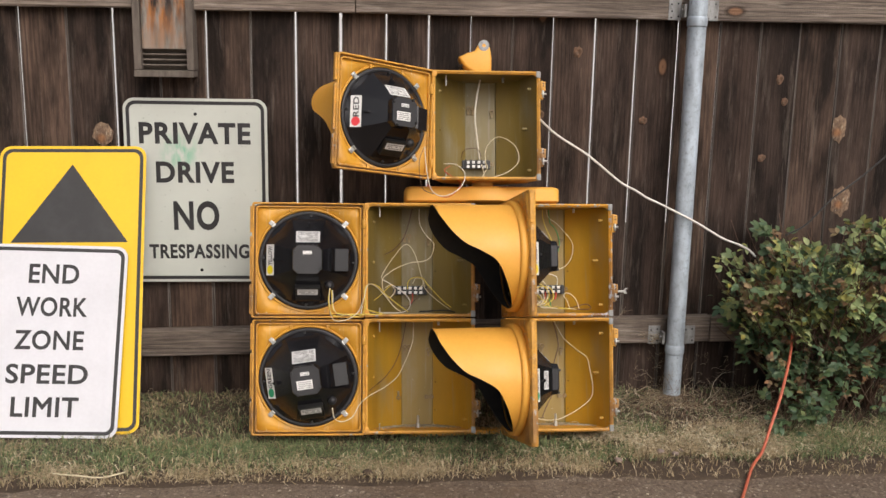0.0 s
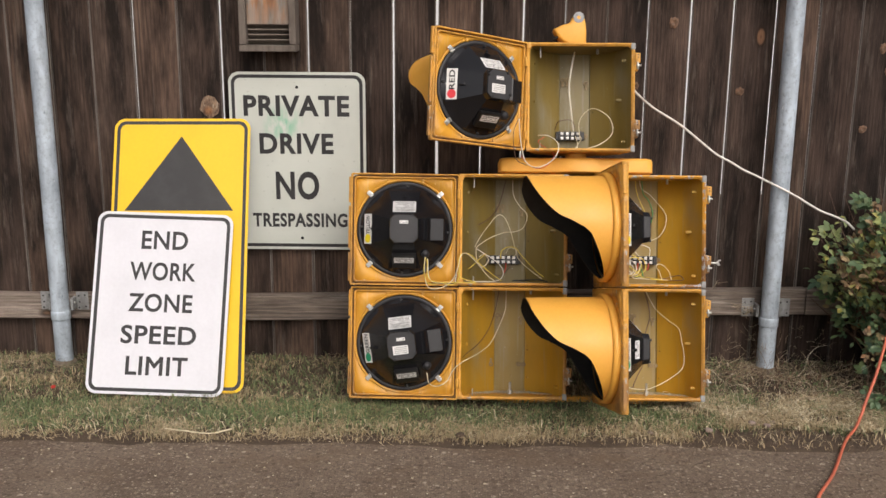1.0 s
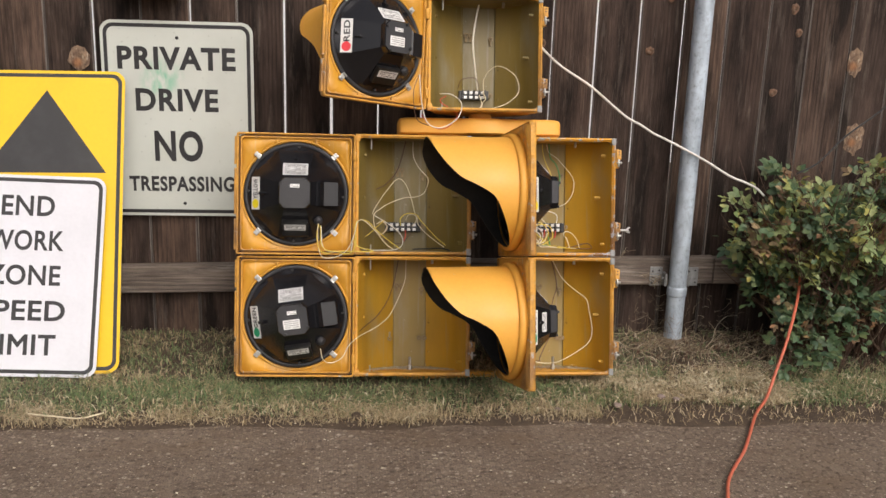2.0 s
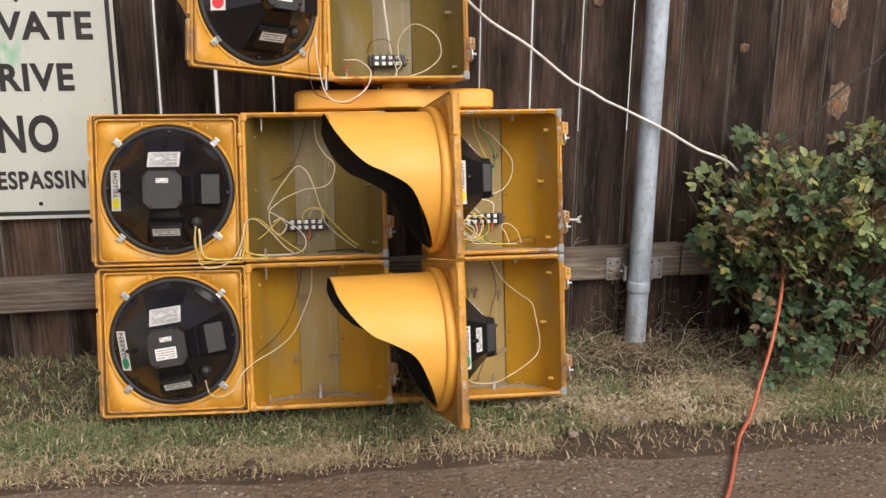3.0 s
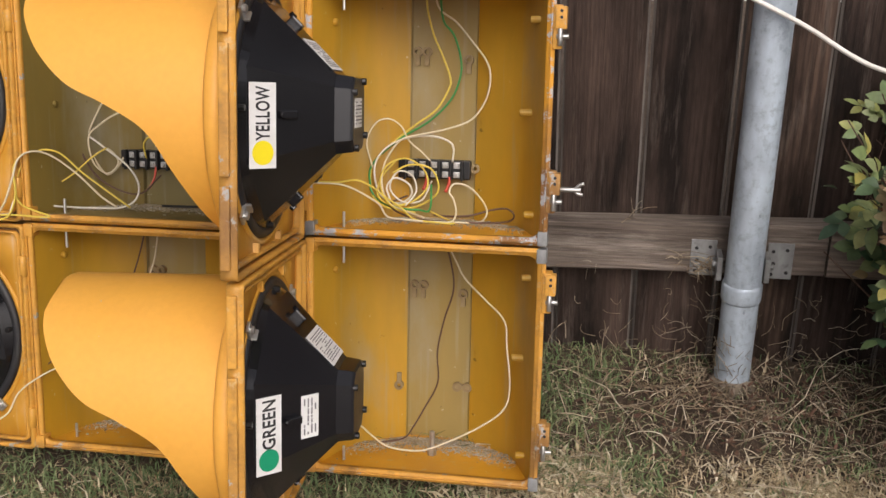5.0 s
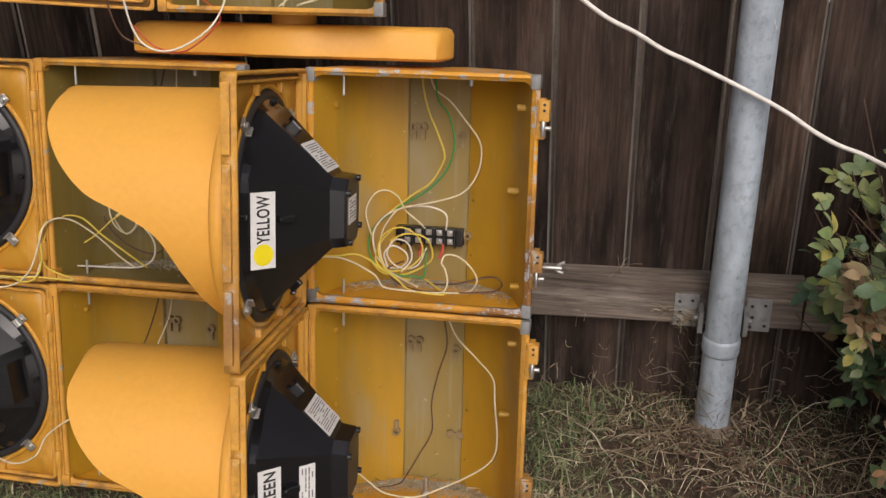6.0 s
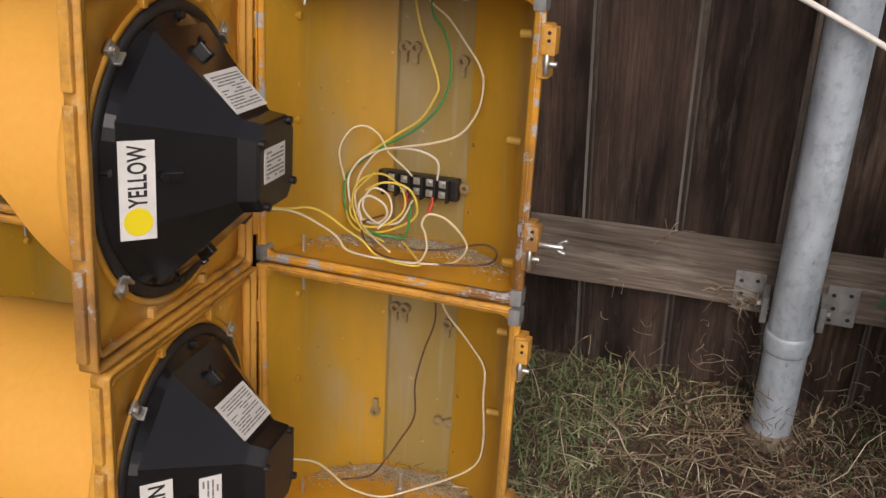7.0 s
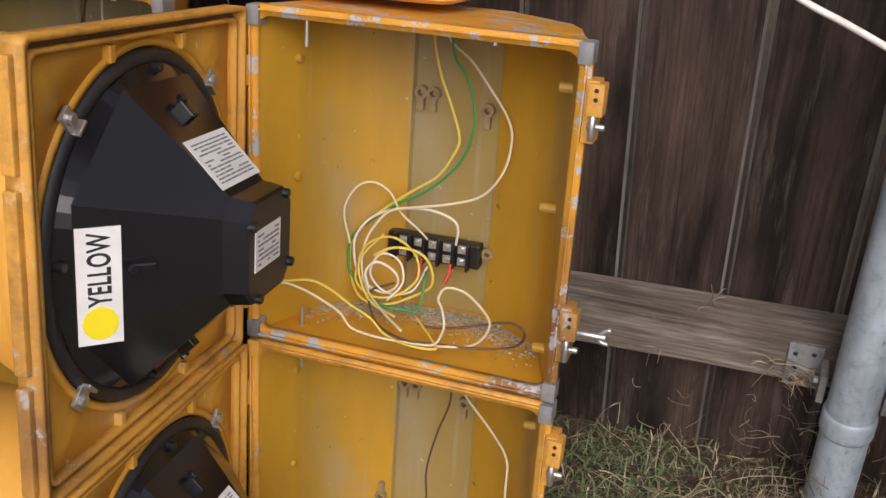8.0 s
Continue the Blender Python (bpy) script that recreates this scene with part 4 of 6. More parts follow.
def visor(leaf, H=SEC_H, mirrored=1):
    """A cut-away hood on the outside of a door."""
    R, cx, cz = 0.150, SEC_W / 2, H / 2
    bm = bmesh.new()
    nl, na = 60, 36
    L = VISOR_EDGE[-1][0]
    edge = smooth_line([(a, b, 0) for a, b in VISOR_EDGE], 10)
    grids = []
    for rad in (R, R - 0.003):
        g = []
        for i in range(nl + 1):
            s = L * i / nl
            for p0, p1 in zip(edge, edge[1:]):
                if s <= p1.x + 1e-9:
                    zb = p0.y + (p1.y - p0.y) * (s - p0.x) / max(p1.x - p0.x, 1e-9)
                    break
            lim = math.acos(max(-1, min(1, zb / R)))
            row = []
            for k in range(na + 1):
                a = -lim + 2 * lim * k / na
                flare = 1.0 - 0.05 * (s / L)
                row.append(bm.verts.new((cx + rad * flare * math.sin(a), -0.032 - s, cz + rad * flare * math.cos(a) + 0.004 * s / L)))
            g.append(row)
        grids.append(g)
    for gi, g in enumerate(grids):
        for a, b in zip(g, g[1:]):
            for k in range(na):
                q = (a[k], a[k + 1], b[k + 1], b[k])
                bm.faces.new(q if gi == 0 else q[::-1]).material_index = gi
    o, n = grids
    for a, b, c, d in [(o[i][0], o[i + 1][0], n[i + 1][0], n[i][0]) for i in range(nl)] + [(o[i][-1], o[i + 1][-1], n[i + 1][-1], n[i][-1]) for i in range(nl)] + [(o[-1][k], o[-1][k + 1], n[-1][k + 1], n[-1][k]) for k in range(na)]:
        bm.faces.new((a, b, c, d)).material_index = 1
    bmesh.ops.recalc_face_normals(bm, faces=list(bm.faces))
    part("visor", bm, [M_YEL, M_BLACKIN], leaf, "yellow cut-away visor with a black lining", smooth=40)
    bm = bmesh.new()
    lathe(bm, [(0.150, -0.0210), (0.160, -0.0210), (0.160, -0.039), (0.154, -0.043), (0.150, -0.043)], 48, "Y", (cx, 0, cz))
    part("visor_ring", bm, M_YEL, leaf, smooth=40)


def sticker(parent, m, w, h, mat=M_LABEL, lines=0, seed=0, bold=False):
    """A paper label with bars for its small print. Its own frame: x right, z up, front +y."""
    bm = bmesh.new()
    box(bm, -w / 2, w / 2, 0.0, 0.0006, -h / 2, h / 2)
    ob = part("sticker", bm, mat, parent, m=m)
    rng = random.Random(seed)
    if lines:
        bm = bmesh.new()
        step = h * 0.84 / lines
        half = step * (0.32 if bold else 0.2)
        for k in range(lines):
            z = h * 0.42 - step * (k + 0.5)
            x = -w * 0.42
            while x < w * 0.40:
                L = min(rng.uniform(0.06, 0.22) * w, w * 0.42 - x)
                if L > 0.02 * w and rng.random() < 0.9:
                    box(bm, x, x + L, 0.0006, 0.0009, z - half, z + half)
                x += L + w * 0.025
        part("small_print", bm, M_INK if bold else M_GREYINK, parent, m=m)["kind"] = "stuff"
    return ob


def led_module(m, word, dot, kind, H=SEC_H, spin=0.0):
    """The back of a lamp module: round rim, eight-sided dish, square hub with screws. Front of its own frame: +y."""
    cx, cz = SEC_W / 2, H / 2
    mm = m @ pose(cx, -0.024, cz, 0, spin, 0)
    bm = bmesh.new()
    lathe(bm, [(0.138, -0.004), (0.1475, -0.004), (0.1490, 0.000), (0.1490, 0.008), (0.1465, 0.012), (0.139, 0.0125), (0.137, 0.010)], 72, "Y")
    mod = part("lamp_module", bm, M_RUBBER, signal, "black lamp module with a faceted back", mm, smooth=45)
    bm = bmesh.new()
    base = [(0.1375 * math.cos(radians(a)), 0.1375 * math.sin(radians(a))) for a in range(0, 360, 5)]
    # skirt: from the round rim to an octagon
    octo = []
    for x, z in base:
        a = math.degrees(math.atan2(z, x)) % 360
        k = round(a / 45) * 45
        r = 0.1340 * math.cos(radians(22.5)) / math.cos(radians(a - k))
        octo.append((r * math.cos(radians(a)), r * math.sin(radians(a))))
    hub_w, ch = 0.0445, 0.0145
    hub = []
    for x, z in base:
        a = math.atan2(z, x)
        c, s = math.cos(a), math.sin(a)
        r = min(hub_w / max(abs(c), 1e-9), hub_w / max(abs(s), 1e-9), (2 * hub_w - ch) / (abs(c) + abs(s)))
        hub.append((r * c, r * s))
    rows = []
    for pts, y in ((base, 0.006), (base, 0.011), (octo, 0.020)):
        rows.append([bm.verts.new((x, y, z)) for x, z in pts])
    n = len(base)
    for a, b in zip(rows, rows[1:]):
        for i in range(n):
            bm.faces.new((a[i], a[(i + 1) % n], b[(i + 1) % n], b[i]))
    # eight flat facets
    bc = [(0.1340 * math.cos(radians(22.5 + 45 * k)), 0.1340 * math.sin(radians(22.5 + 45 * k))) for k in range(8)]
    c1 = hub_w - ch
    hc = [(hub_w, c1), (c1, hub_w), (-c1, hub_w), (-hub_w, c1), (-hub_w, -c1), (-c1, -hub_w), (c1, -hub_w), (hub_w, -c1)]
    low = [bm.verts.new((x, 0.0199, z)) for x, z in bc]
    mid = [bm.verts.new((x * 1.02, 0.099, z * 1.02)) for x, z in hc]
    tops = [bm.verts.new((x * 0.97, 0.117, z * 0.97)) for x, z in hc]
    cap = [bm.verts.new((x * 0.93, 0.120, z * 0.93)) for x, z in hc]
    for a, b in ((low, mid), (mid, tops), (tops, cap)):
        for i in range(8):
            bm.faces.new((a[i], a[(i + 1) % 8], b[(i + 1) % 8], b[i]))
    bm.faces.new(cap).material_index = 1
    bmesh.ops.recalc_face_normals(bm, faces=list(bm.faces))
    part("dish", bm, [M_MODULE, M_HUBCAP], mod, "glossy black faceted dish", smooth=8)
    for x, z in hc[0:1] + hc[2:3] + hc[4:5] + hc[6:7]:
        bm = bmesh.new()
        rod(bm, 0.0042, 0.007, 10, "Y", (x * 0.86, 0.118, z * 0.86))
        part("screw", bm, M_MATTBLK, mod)

    def on_face(a_deg, up, out=0.0):
        """Frame on one of the four broad facets: up runs from rim (0) to hub (1)."""
        r0, r1, y0, y1 = 0.1238, 0.0454, 0.020, 0.099
        r, y = r0 + (r1 - r0) * up, y0 + (y1 - y0) * up
        tilt = math.degrees(math.atan2(y1 - y0, r0 - r1))
        return pose(0, 0, 0, 0, -a_deg, 0) @ pose(r, y, 0) @ Matrix.Rotation(radians(-tilt), 4, "Z") @ pose(0, out, 0)
    # mounting ears on the facets
    for a in (0, 90, 180, 270):
        bm = bmesh.new()
        box(bm, -0.008, 0.010, -0.004, 0.008, -0.005, 0.005, 0.002)
        rod(bm, 0.0045, 0.006, 8, "Y", (0.010, 0.004, 0))
        part("ear", bm, M_MODULE, mod, m=on_face(a, 0.46 if a == 0 else 0.30))
        bm = bmesh.new()
        rod(bm, 0.004, 0.010, 8, "Y", (0.134, 0.010, 0.0))
        part("stud", bm, M_MATTBLK, mod, m=pose(0, 0, 0, 0, -a - 3, 0))
    # colour name and dot by the free edge
    fm = on_face(0, 0.155, 0.0014) @ pose(0, 0, -0.012 if kind == "near" else 0)
    lab = part("name_label", lettering_label(word, dot), [M_LABEL, M_INK, dot], mod, "white label reading %s with a coloured dot" % word, fm)
    # paper labels
    sticker(mod, on_face(90, 0.72, 0.0005) @ pose(0, 0, 0, 0, 90, 0), 0.070, 0.048, M_FOIL if kind == "left" else M_LABEL, 12, 3)
    if kind == "near":
        if word == "YELLOW":
            sticker(mod, pose(0.006, 0.120, 0.002), 0.050, 0.034, M_LABEL, 7, 5)
        else:
            sticker(mod, on_face(0, 0.66, 0.0006) @ pose(0, 0, 0, 0, 90, 0), 0.052, 0.024, M_LABEL, 4, 5)
    else:
        sticker(mod, pose(0.0, 0.120, 0.020), 0.026, 0.010, M_LABEL, 2, 5)
        if word != "YELLOW":
            sticker(mod, pose(0.004, 0.120, -0.012), 0.046, 0.026, M_LABEL, 4, 6)
    if kind != "near":
        # terminal cover with its foil label on the lower facet
        fm = on_face(270, 0.38)
        bm = bmesh.new()
        box(bm, -0.030, 0.022, -0.002, 0.015, -0.036, 0.036, 0.002)
        part("terminal_cover", bm, M_MATTBLK, mod, m=fm)
        sticker(mod, fm @ pose(-0.013, 0.0152, 0) @ pose(0, 0, 0, 0, 90, 0), 0.060, 0.022, M_FOIL, 3, 8)
        # power supply box on the facet by the hinge: a flat lid with a bevelled front
        bm = bmesh.new()
        lower = [(-0.120, 0.020), (-0.060, 0.080), (-0.070, 0.086), (-0.080, 0.073), (-0.119, 0.060)]
        a = [bm.verts.new((x, y, -0.033)) for x, y in lower]
        b = [bm.verts.new((x, y, 0.033)) for x, y in lower]
        for q in range(5):
            bm.faces.new((a[q], a[(q + 1) % 5], b[(q + 1) % 5], b[q]))
        bm.faces.new(a[::-1])
        bm.faces.new(b)
        bmesh.ops.recalc_face_normals(bm, faces=list(bm.faces))
        part("side_cover", bm, M_MODULE, mod)
    # cable gland on the lower facet next to the hinge
    bm = bmesh.new()
    lathe(bm, [(0.0005, 0.014), (0.006, 0.014), (0.009, 0.010), (0.013, 0.008), (0.013, -0.012)], 16, "Y")
    part("cable_gland", bm, M_RUBBER, mod, m=pose(-0.064, 0.050, -0.075), smooth=40)
    return mod


def lettering_label(word, dot):
    """White label, text running up it, disc at its foot. In the facet's frame: +x to the hub, z up, front +y."""
    bm = bmesh.new()
    w, h = 0.033, 0.092
    box(bm, -w / 2, w / 2, 0, 0.0007, -h / 2, h / 2)
    lt = lettering(word, 0.058, 0.0175, 0.02, 0.0004)
    me = bpy.data.meshes.new("tmp")
    lt.transform(Matrix.Translation((0.0, 0.0007, 0.0130)) @ Matrix.Rotation(radians(180), 4, "Z") @ Matrix.Rotation(radians(-90), 4, "Y"))
    lt.to_mesh(me)
    lt.free()
    n0 = len(bm.faces)
    bm.from_mesh(me)
    bm.faces.ensure_lookup_table()
    for f in bm.faces[n0:]:
        f.material_index = 1
    bpy.data.meshes.remove(me)
    n0 = len(bm.faces)
    rod(bm, 0.0132, 0.0005, 28, "Y", (0.0, 0.0006, -0.0292), 0.02)
    bm.faces.ensure_lookup_table()
    for f in bm.faces[n0:]:
        f.material_index = 2
    return bm


def terminal_block(x, y, z, n, tilt=0.0):
    L = 0.0172 * n + 0.022
    bm = bmesh.new()
    box(bm, -L / 2, L / 2, -0.016, 0.0, -0.014, 0.014, 0.002)
    tb = part("terminal_block", bm, M_MATTBLK, signal, "black terminal block with steel screws", pose(x, y, z, 0, tilt, 0))
    for k in range(n + 1):
        xx = -0.0172 * n / 2 + 0.0172 * k
        bm = bmesh.new()
        box(bm, xx - 0.0015, xx + 0.0015, -0.026, -0.0158, -0.015, 0.015, 0.0005)
        part("divider", bm, M_MATTBLK, tb)
    for k in range(n):
        xx = -0.0172 * n / 2 + 0.0172 * (k + 0.5)
        bm = bmesh.new()
        for dz in (-0.007, 0.007):
            box(bm, xx - 0.0048, xx + 0.0048, -0.0185, -0.0155, dz - 0.0045, dz + 0.0045, 0.0008)
            rod(bm, 0.0030, 0.004, 8, "Y", (xx, -0.0222, dz))
        part("terminal_screw", bm, M_TERMINAL, tb)
    for sx in (-1, 1):
        bm = bmesh.new()
        band(bm, circle(0.007, 12), circle(0.003, 12), -0.006, 0.0)
        part("fixing_lug", bm, M_RUST, tb, m=pose(sx * (L / 2 + 0.006), 0, 0.002))
    return tb


def wire(pts, mat, r=0.0017, label=""):
    bm = bmesh.new()
    tube(bm, pts, r, 6, 6)
    return part("wire", bm, mat, signal, label)


P = 0.352
LX, RX, TX, TZ = -0.267, 0.161, -0.062, 0.772
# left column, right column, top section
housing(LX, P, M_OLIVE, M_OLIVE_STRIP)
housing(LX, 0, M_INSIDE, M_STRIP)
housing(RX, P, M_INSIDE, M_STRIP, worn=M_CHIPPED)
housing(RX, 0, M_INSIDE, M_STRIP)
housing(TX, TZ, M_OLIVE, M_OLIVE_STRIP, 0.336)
for z0, word, dot in ((P, "YELLOW", M_YDOT), (0.0, "GREEN", M_GDOT)):
    leaf, m = door(LX - 0.004, -0.016, z0 - 0.002, 179 if z0 else 181.5, 0.3)
    visor(leaf)
    led_module(m, word, dot, "left", spin=0.0 if z0 else 8.0)
    leaf, m = door(RX + 0.008, -0.026, z0 - 0.001, 84.6 if z0 else 84.2, LIFT)
    visor(leaf)
    led_module(m, word, dot, "near")
leaf, m = door(TX - 0.004, -0.016, TZ, 149, 2.2, 0.336)
visor(leaf, 0.336)
led_module(m, "RED", M_RDOT, "red", 0.336)

# bars that join the two columns above and below
def joint_bar(z0, z1, y0, y1, hump):
    bm = bmesh.new()
    pts = [(-0.143, y0 + 0.02), (-0.136, y0 + 0.006), (-0.118, y0), (0.04, y0), (0.065, y0 - hump), (0.150, y0 - hump), (0.175, y0), (0.318, y0), (0.337, y0 + 0.006), (0.344, y0 + 0.02), (0.344, y1), (-0.143, y1)]
    rows = []
    for z, ins in ((z0, 0.004), (z0 + 0.004, 0.0), (z1 - 0.010, 0.0), (z1 - 0.003, 0.004), (z1, 0.012)):
        rows.append([bm.verts.new((x + (ins if x < 0.1 else -ins), y + (ins if y < y0 + 0.03 else 0), z)) for x, y in pts])
    n = len(pts)
    for a, b in zip(rows, rows[1:]):
        for i in range(n):
            bm.faces.new((a[i], a[(i + 1) % n], b[(i + 1) % n], b[i]))
    bm.faces.new(rows[0][::-1])
    bm.faces.new(rows[-1])
    bmesh.ops.recalc_face_normals(bm, faces=list(bm.faces))
    part("joint_bar", bm, M_YEL, signal, "rounded yellow bar joining the signal columns", smooth=40)


joint_bar(0.7085, 0.757, 0.050, 0.160, 0.016)
joint_bar(-0.030, -0.002, 0.075, 0.150, 0.0)
# short collar between the bar and the top section
bm = bmesh.new()
lathe(bm, [(0.034, 0.750), (0.034, 0.776)], 24, at=(0.105, 0.105, 0))
part("collar", bm, M_YEL, signal, smooth=40)


def cable_entry():
    """A cast hood with an eye, on the roof of the top section."""
    bm = bmesh.new()
    pts = [(0.040, -0.008), (0.041, 0.050), (0.036, 0.082), (0.016, 0.100), (-0.004, 0.086), (-0.012, 0.070), (-0.034, 0.064), (-0.063, 0.050), (-0.058, 0.040), (-0.046, 0.022), (-0.032, 0.010), (-0.018, 0.002), (-0.016, -0.008)]
    slab(bm, pts[::-1], -0.028, 0.028)
    bmesh.ops.recalc_face_normals(bm, faces=list(bm.faces))
    bmesh.ops.bevel(bm, geom=[e for e in bm.edges if abs(e.verts[0].co.y - e.verts[1].co.y) < 1e-6], offset=0.009, segments=3, profile=0.5, affect="EDGES")
    e = part("cable_entry", bm, M_YEL, signal, "cast yellow hood with a steel eye", pose(0.088, 0.075, TZ + 0.342), smooth=60)
    bm = bmesh.new()
    slab(bm, circle(0.0205, 24), -0.0012, 0.004)
    part("mouth", bm, M_BLACKIN, e, "dark cable mouth", pose(-0.046, -0.0, 0.0285) @ pose(0, 0, 0, 0, 54, 0) @ pose(0, 0, 0, 0, 0, 90) @ Matrix.Diagonal((0.95, 1, 1.0, 1)))
    bm = bmesh.new()
    band(bm, circle(0.0170, 24, 0.016, 0.086), circle(0.006, 24, 0.016, 0.086), -0.030, 0.030)
    part("eye", bm, M_ZINC, e, "worn steel eye")


cable_entry()

# terminal blocks
terminal_block(RX + 0.157, 0.140, P + 0.082, 5)
terminal_block(LX + 0.143, 0.140, P + 0.080, 5)
terminal_block(TX + 0.150, 0.140, TZ + 0.062, 4)

# dusty corrosion lying on the floors of the housings
def dust(x0, z0, seed):
    bm = bmesh.new()
    rng = random.Random(seed)
    for k in range(2600):
        x = SEC_W / 2 + rng.gauss(0, 0.07)
        lim = 0.142 - max(0, abs(x - SEC_W / 2) - 0.048) * 0.58
        y = lim - abs(rng.gauss(0, 0.022)) - 0.003
        if not 0.035 < x < SEC_W - 0.035:
            continue
        s = rng.uniform(0.0003, 0.0010) if rng.random() < 0.93 else rng.uniform(0.0010, 0.0018)
        box(bm, x - s, x + s, y - s, y + s, 0.0055, 0.0065 + s * rng.uniform(0.3, 1.1), m=None)
    for v in bm.verts:
        v.co += Vector((rng.uniform(-1, 1), rng.uniform(-1, 1), rng.uniform(0, 0.4))) * 0.0007
    # thin flakes caked along the back of the floor
    for k in range(150):
        x = SEC_W / 2 + rng.gauss(0, 0.065)
        if not 0.04 < x < SEC_W - 0.04:
            continue
        lim = 0.142 - max(0, abs(x - SEC_W / 2) - 0.048) * 0.58
        y, r = lim - abs(rng.gauss(0, 0.014)) - 0.006, rng.uniform(0.0018, 0.0055)
        ring = [(x + r * rng.uniform(0.5, 1.2) * math.cos(q), min(lim - 0.001, y + r * rng.uniform(0.4, 0.9) * math.sin(q))) for q in (0, 1.05, 2.1, 3.14, 4.19, 5.24)]
        h = 0.0058 + rng.uniform(0.0002, 0.0012)
        top = [bm.verts.new((a, b, h)) for a, b in ring]
        low = [bm.verts.new((x + (a - x) * 1.15, y + (b - y) * 1.1, 0.0052)) for a, b in ring]
        bm.faces.new(top)
        for i in range(6):
            bm.faces.new((low[i], low[(i + 1) % 6], top[(i + 1) % 6], top[i]))
    part("corrosion", bm, M_CRUST, signal, "pale crumbs of corrosion", pose(x0, 0, z0))["kind"] = "stuff"


for k, (xx, zz) in enumerate(((LX, 0), (LX, P), (RX, 0), (RX, P))):
    dust(xx, zz, 20 + k)

# foot bolts
for xx in (LX + 0.165, RX + 0.170):
    bm = bmesh.new()
    rod(bm, 0.007, 0.014, 6, "Z", (xx, 0.075, 0.006))
    rod(bm, 0.004, 0.036, 8, "Z", (xx, 0.075, 0.008))
    part("bolt", bm, M_STEEL, signal)

# wires of the section nearest the pole
o = Vector((RX, 0, P))


def wires(o, lines):
    for mat, r, pts in lines:
        wire([(o[0] + x, y, o[2] + z) for x, y, z in pts], mat, r * 0.82)


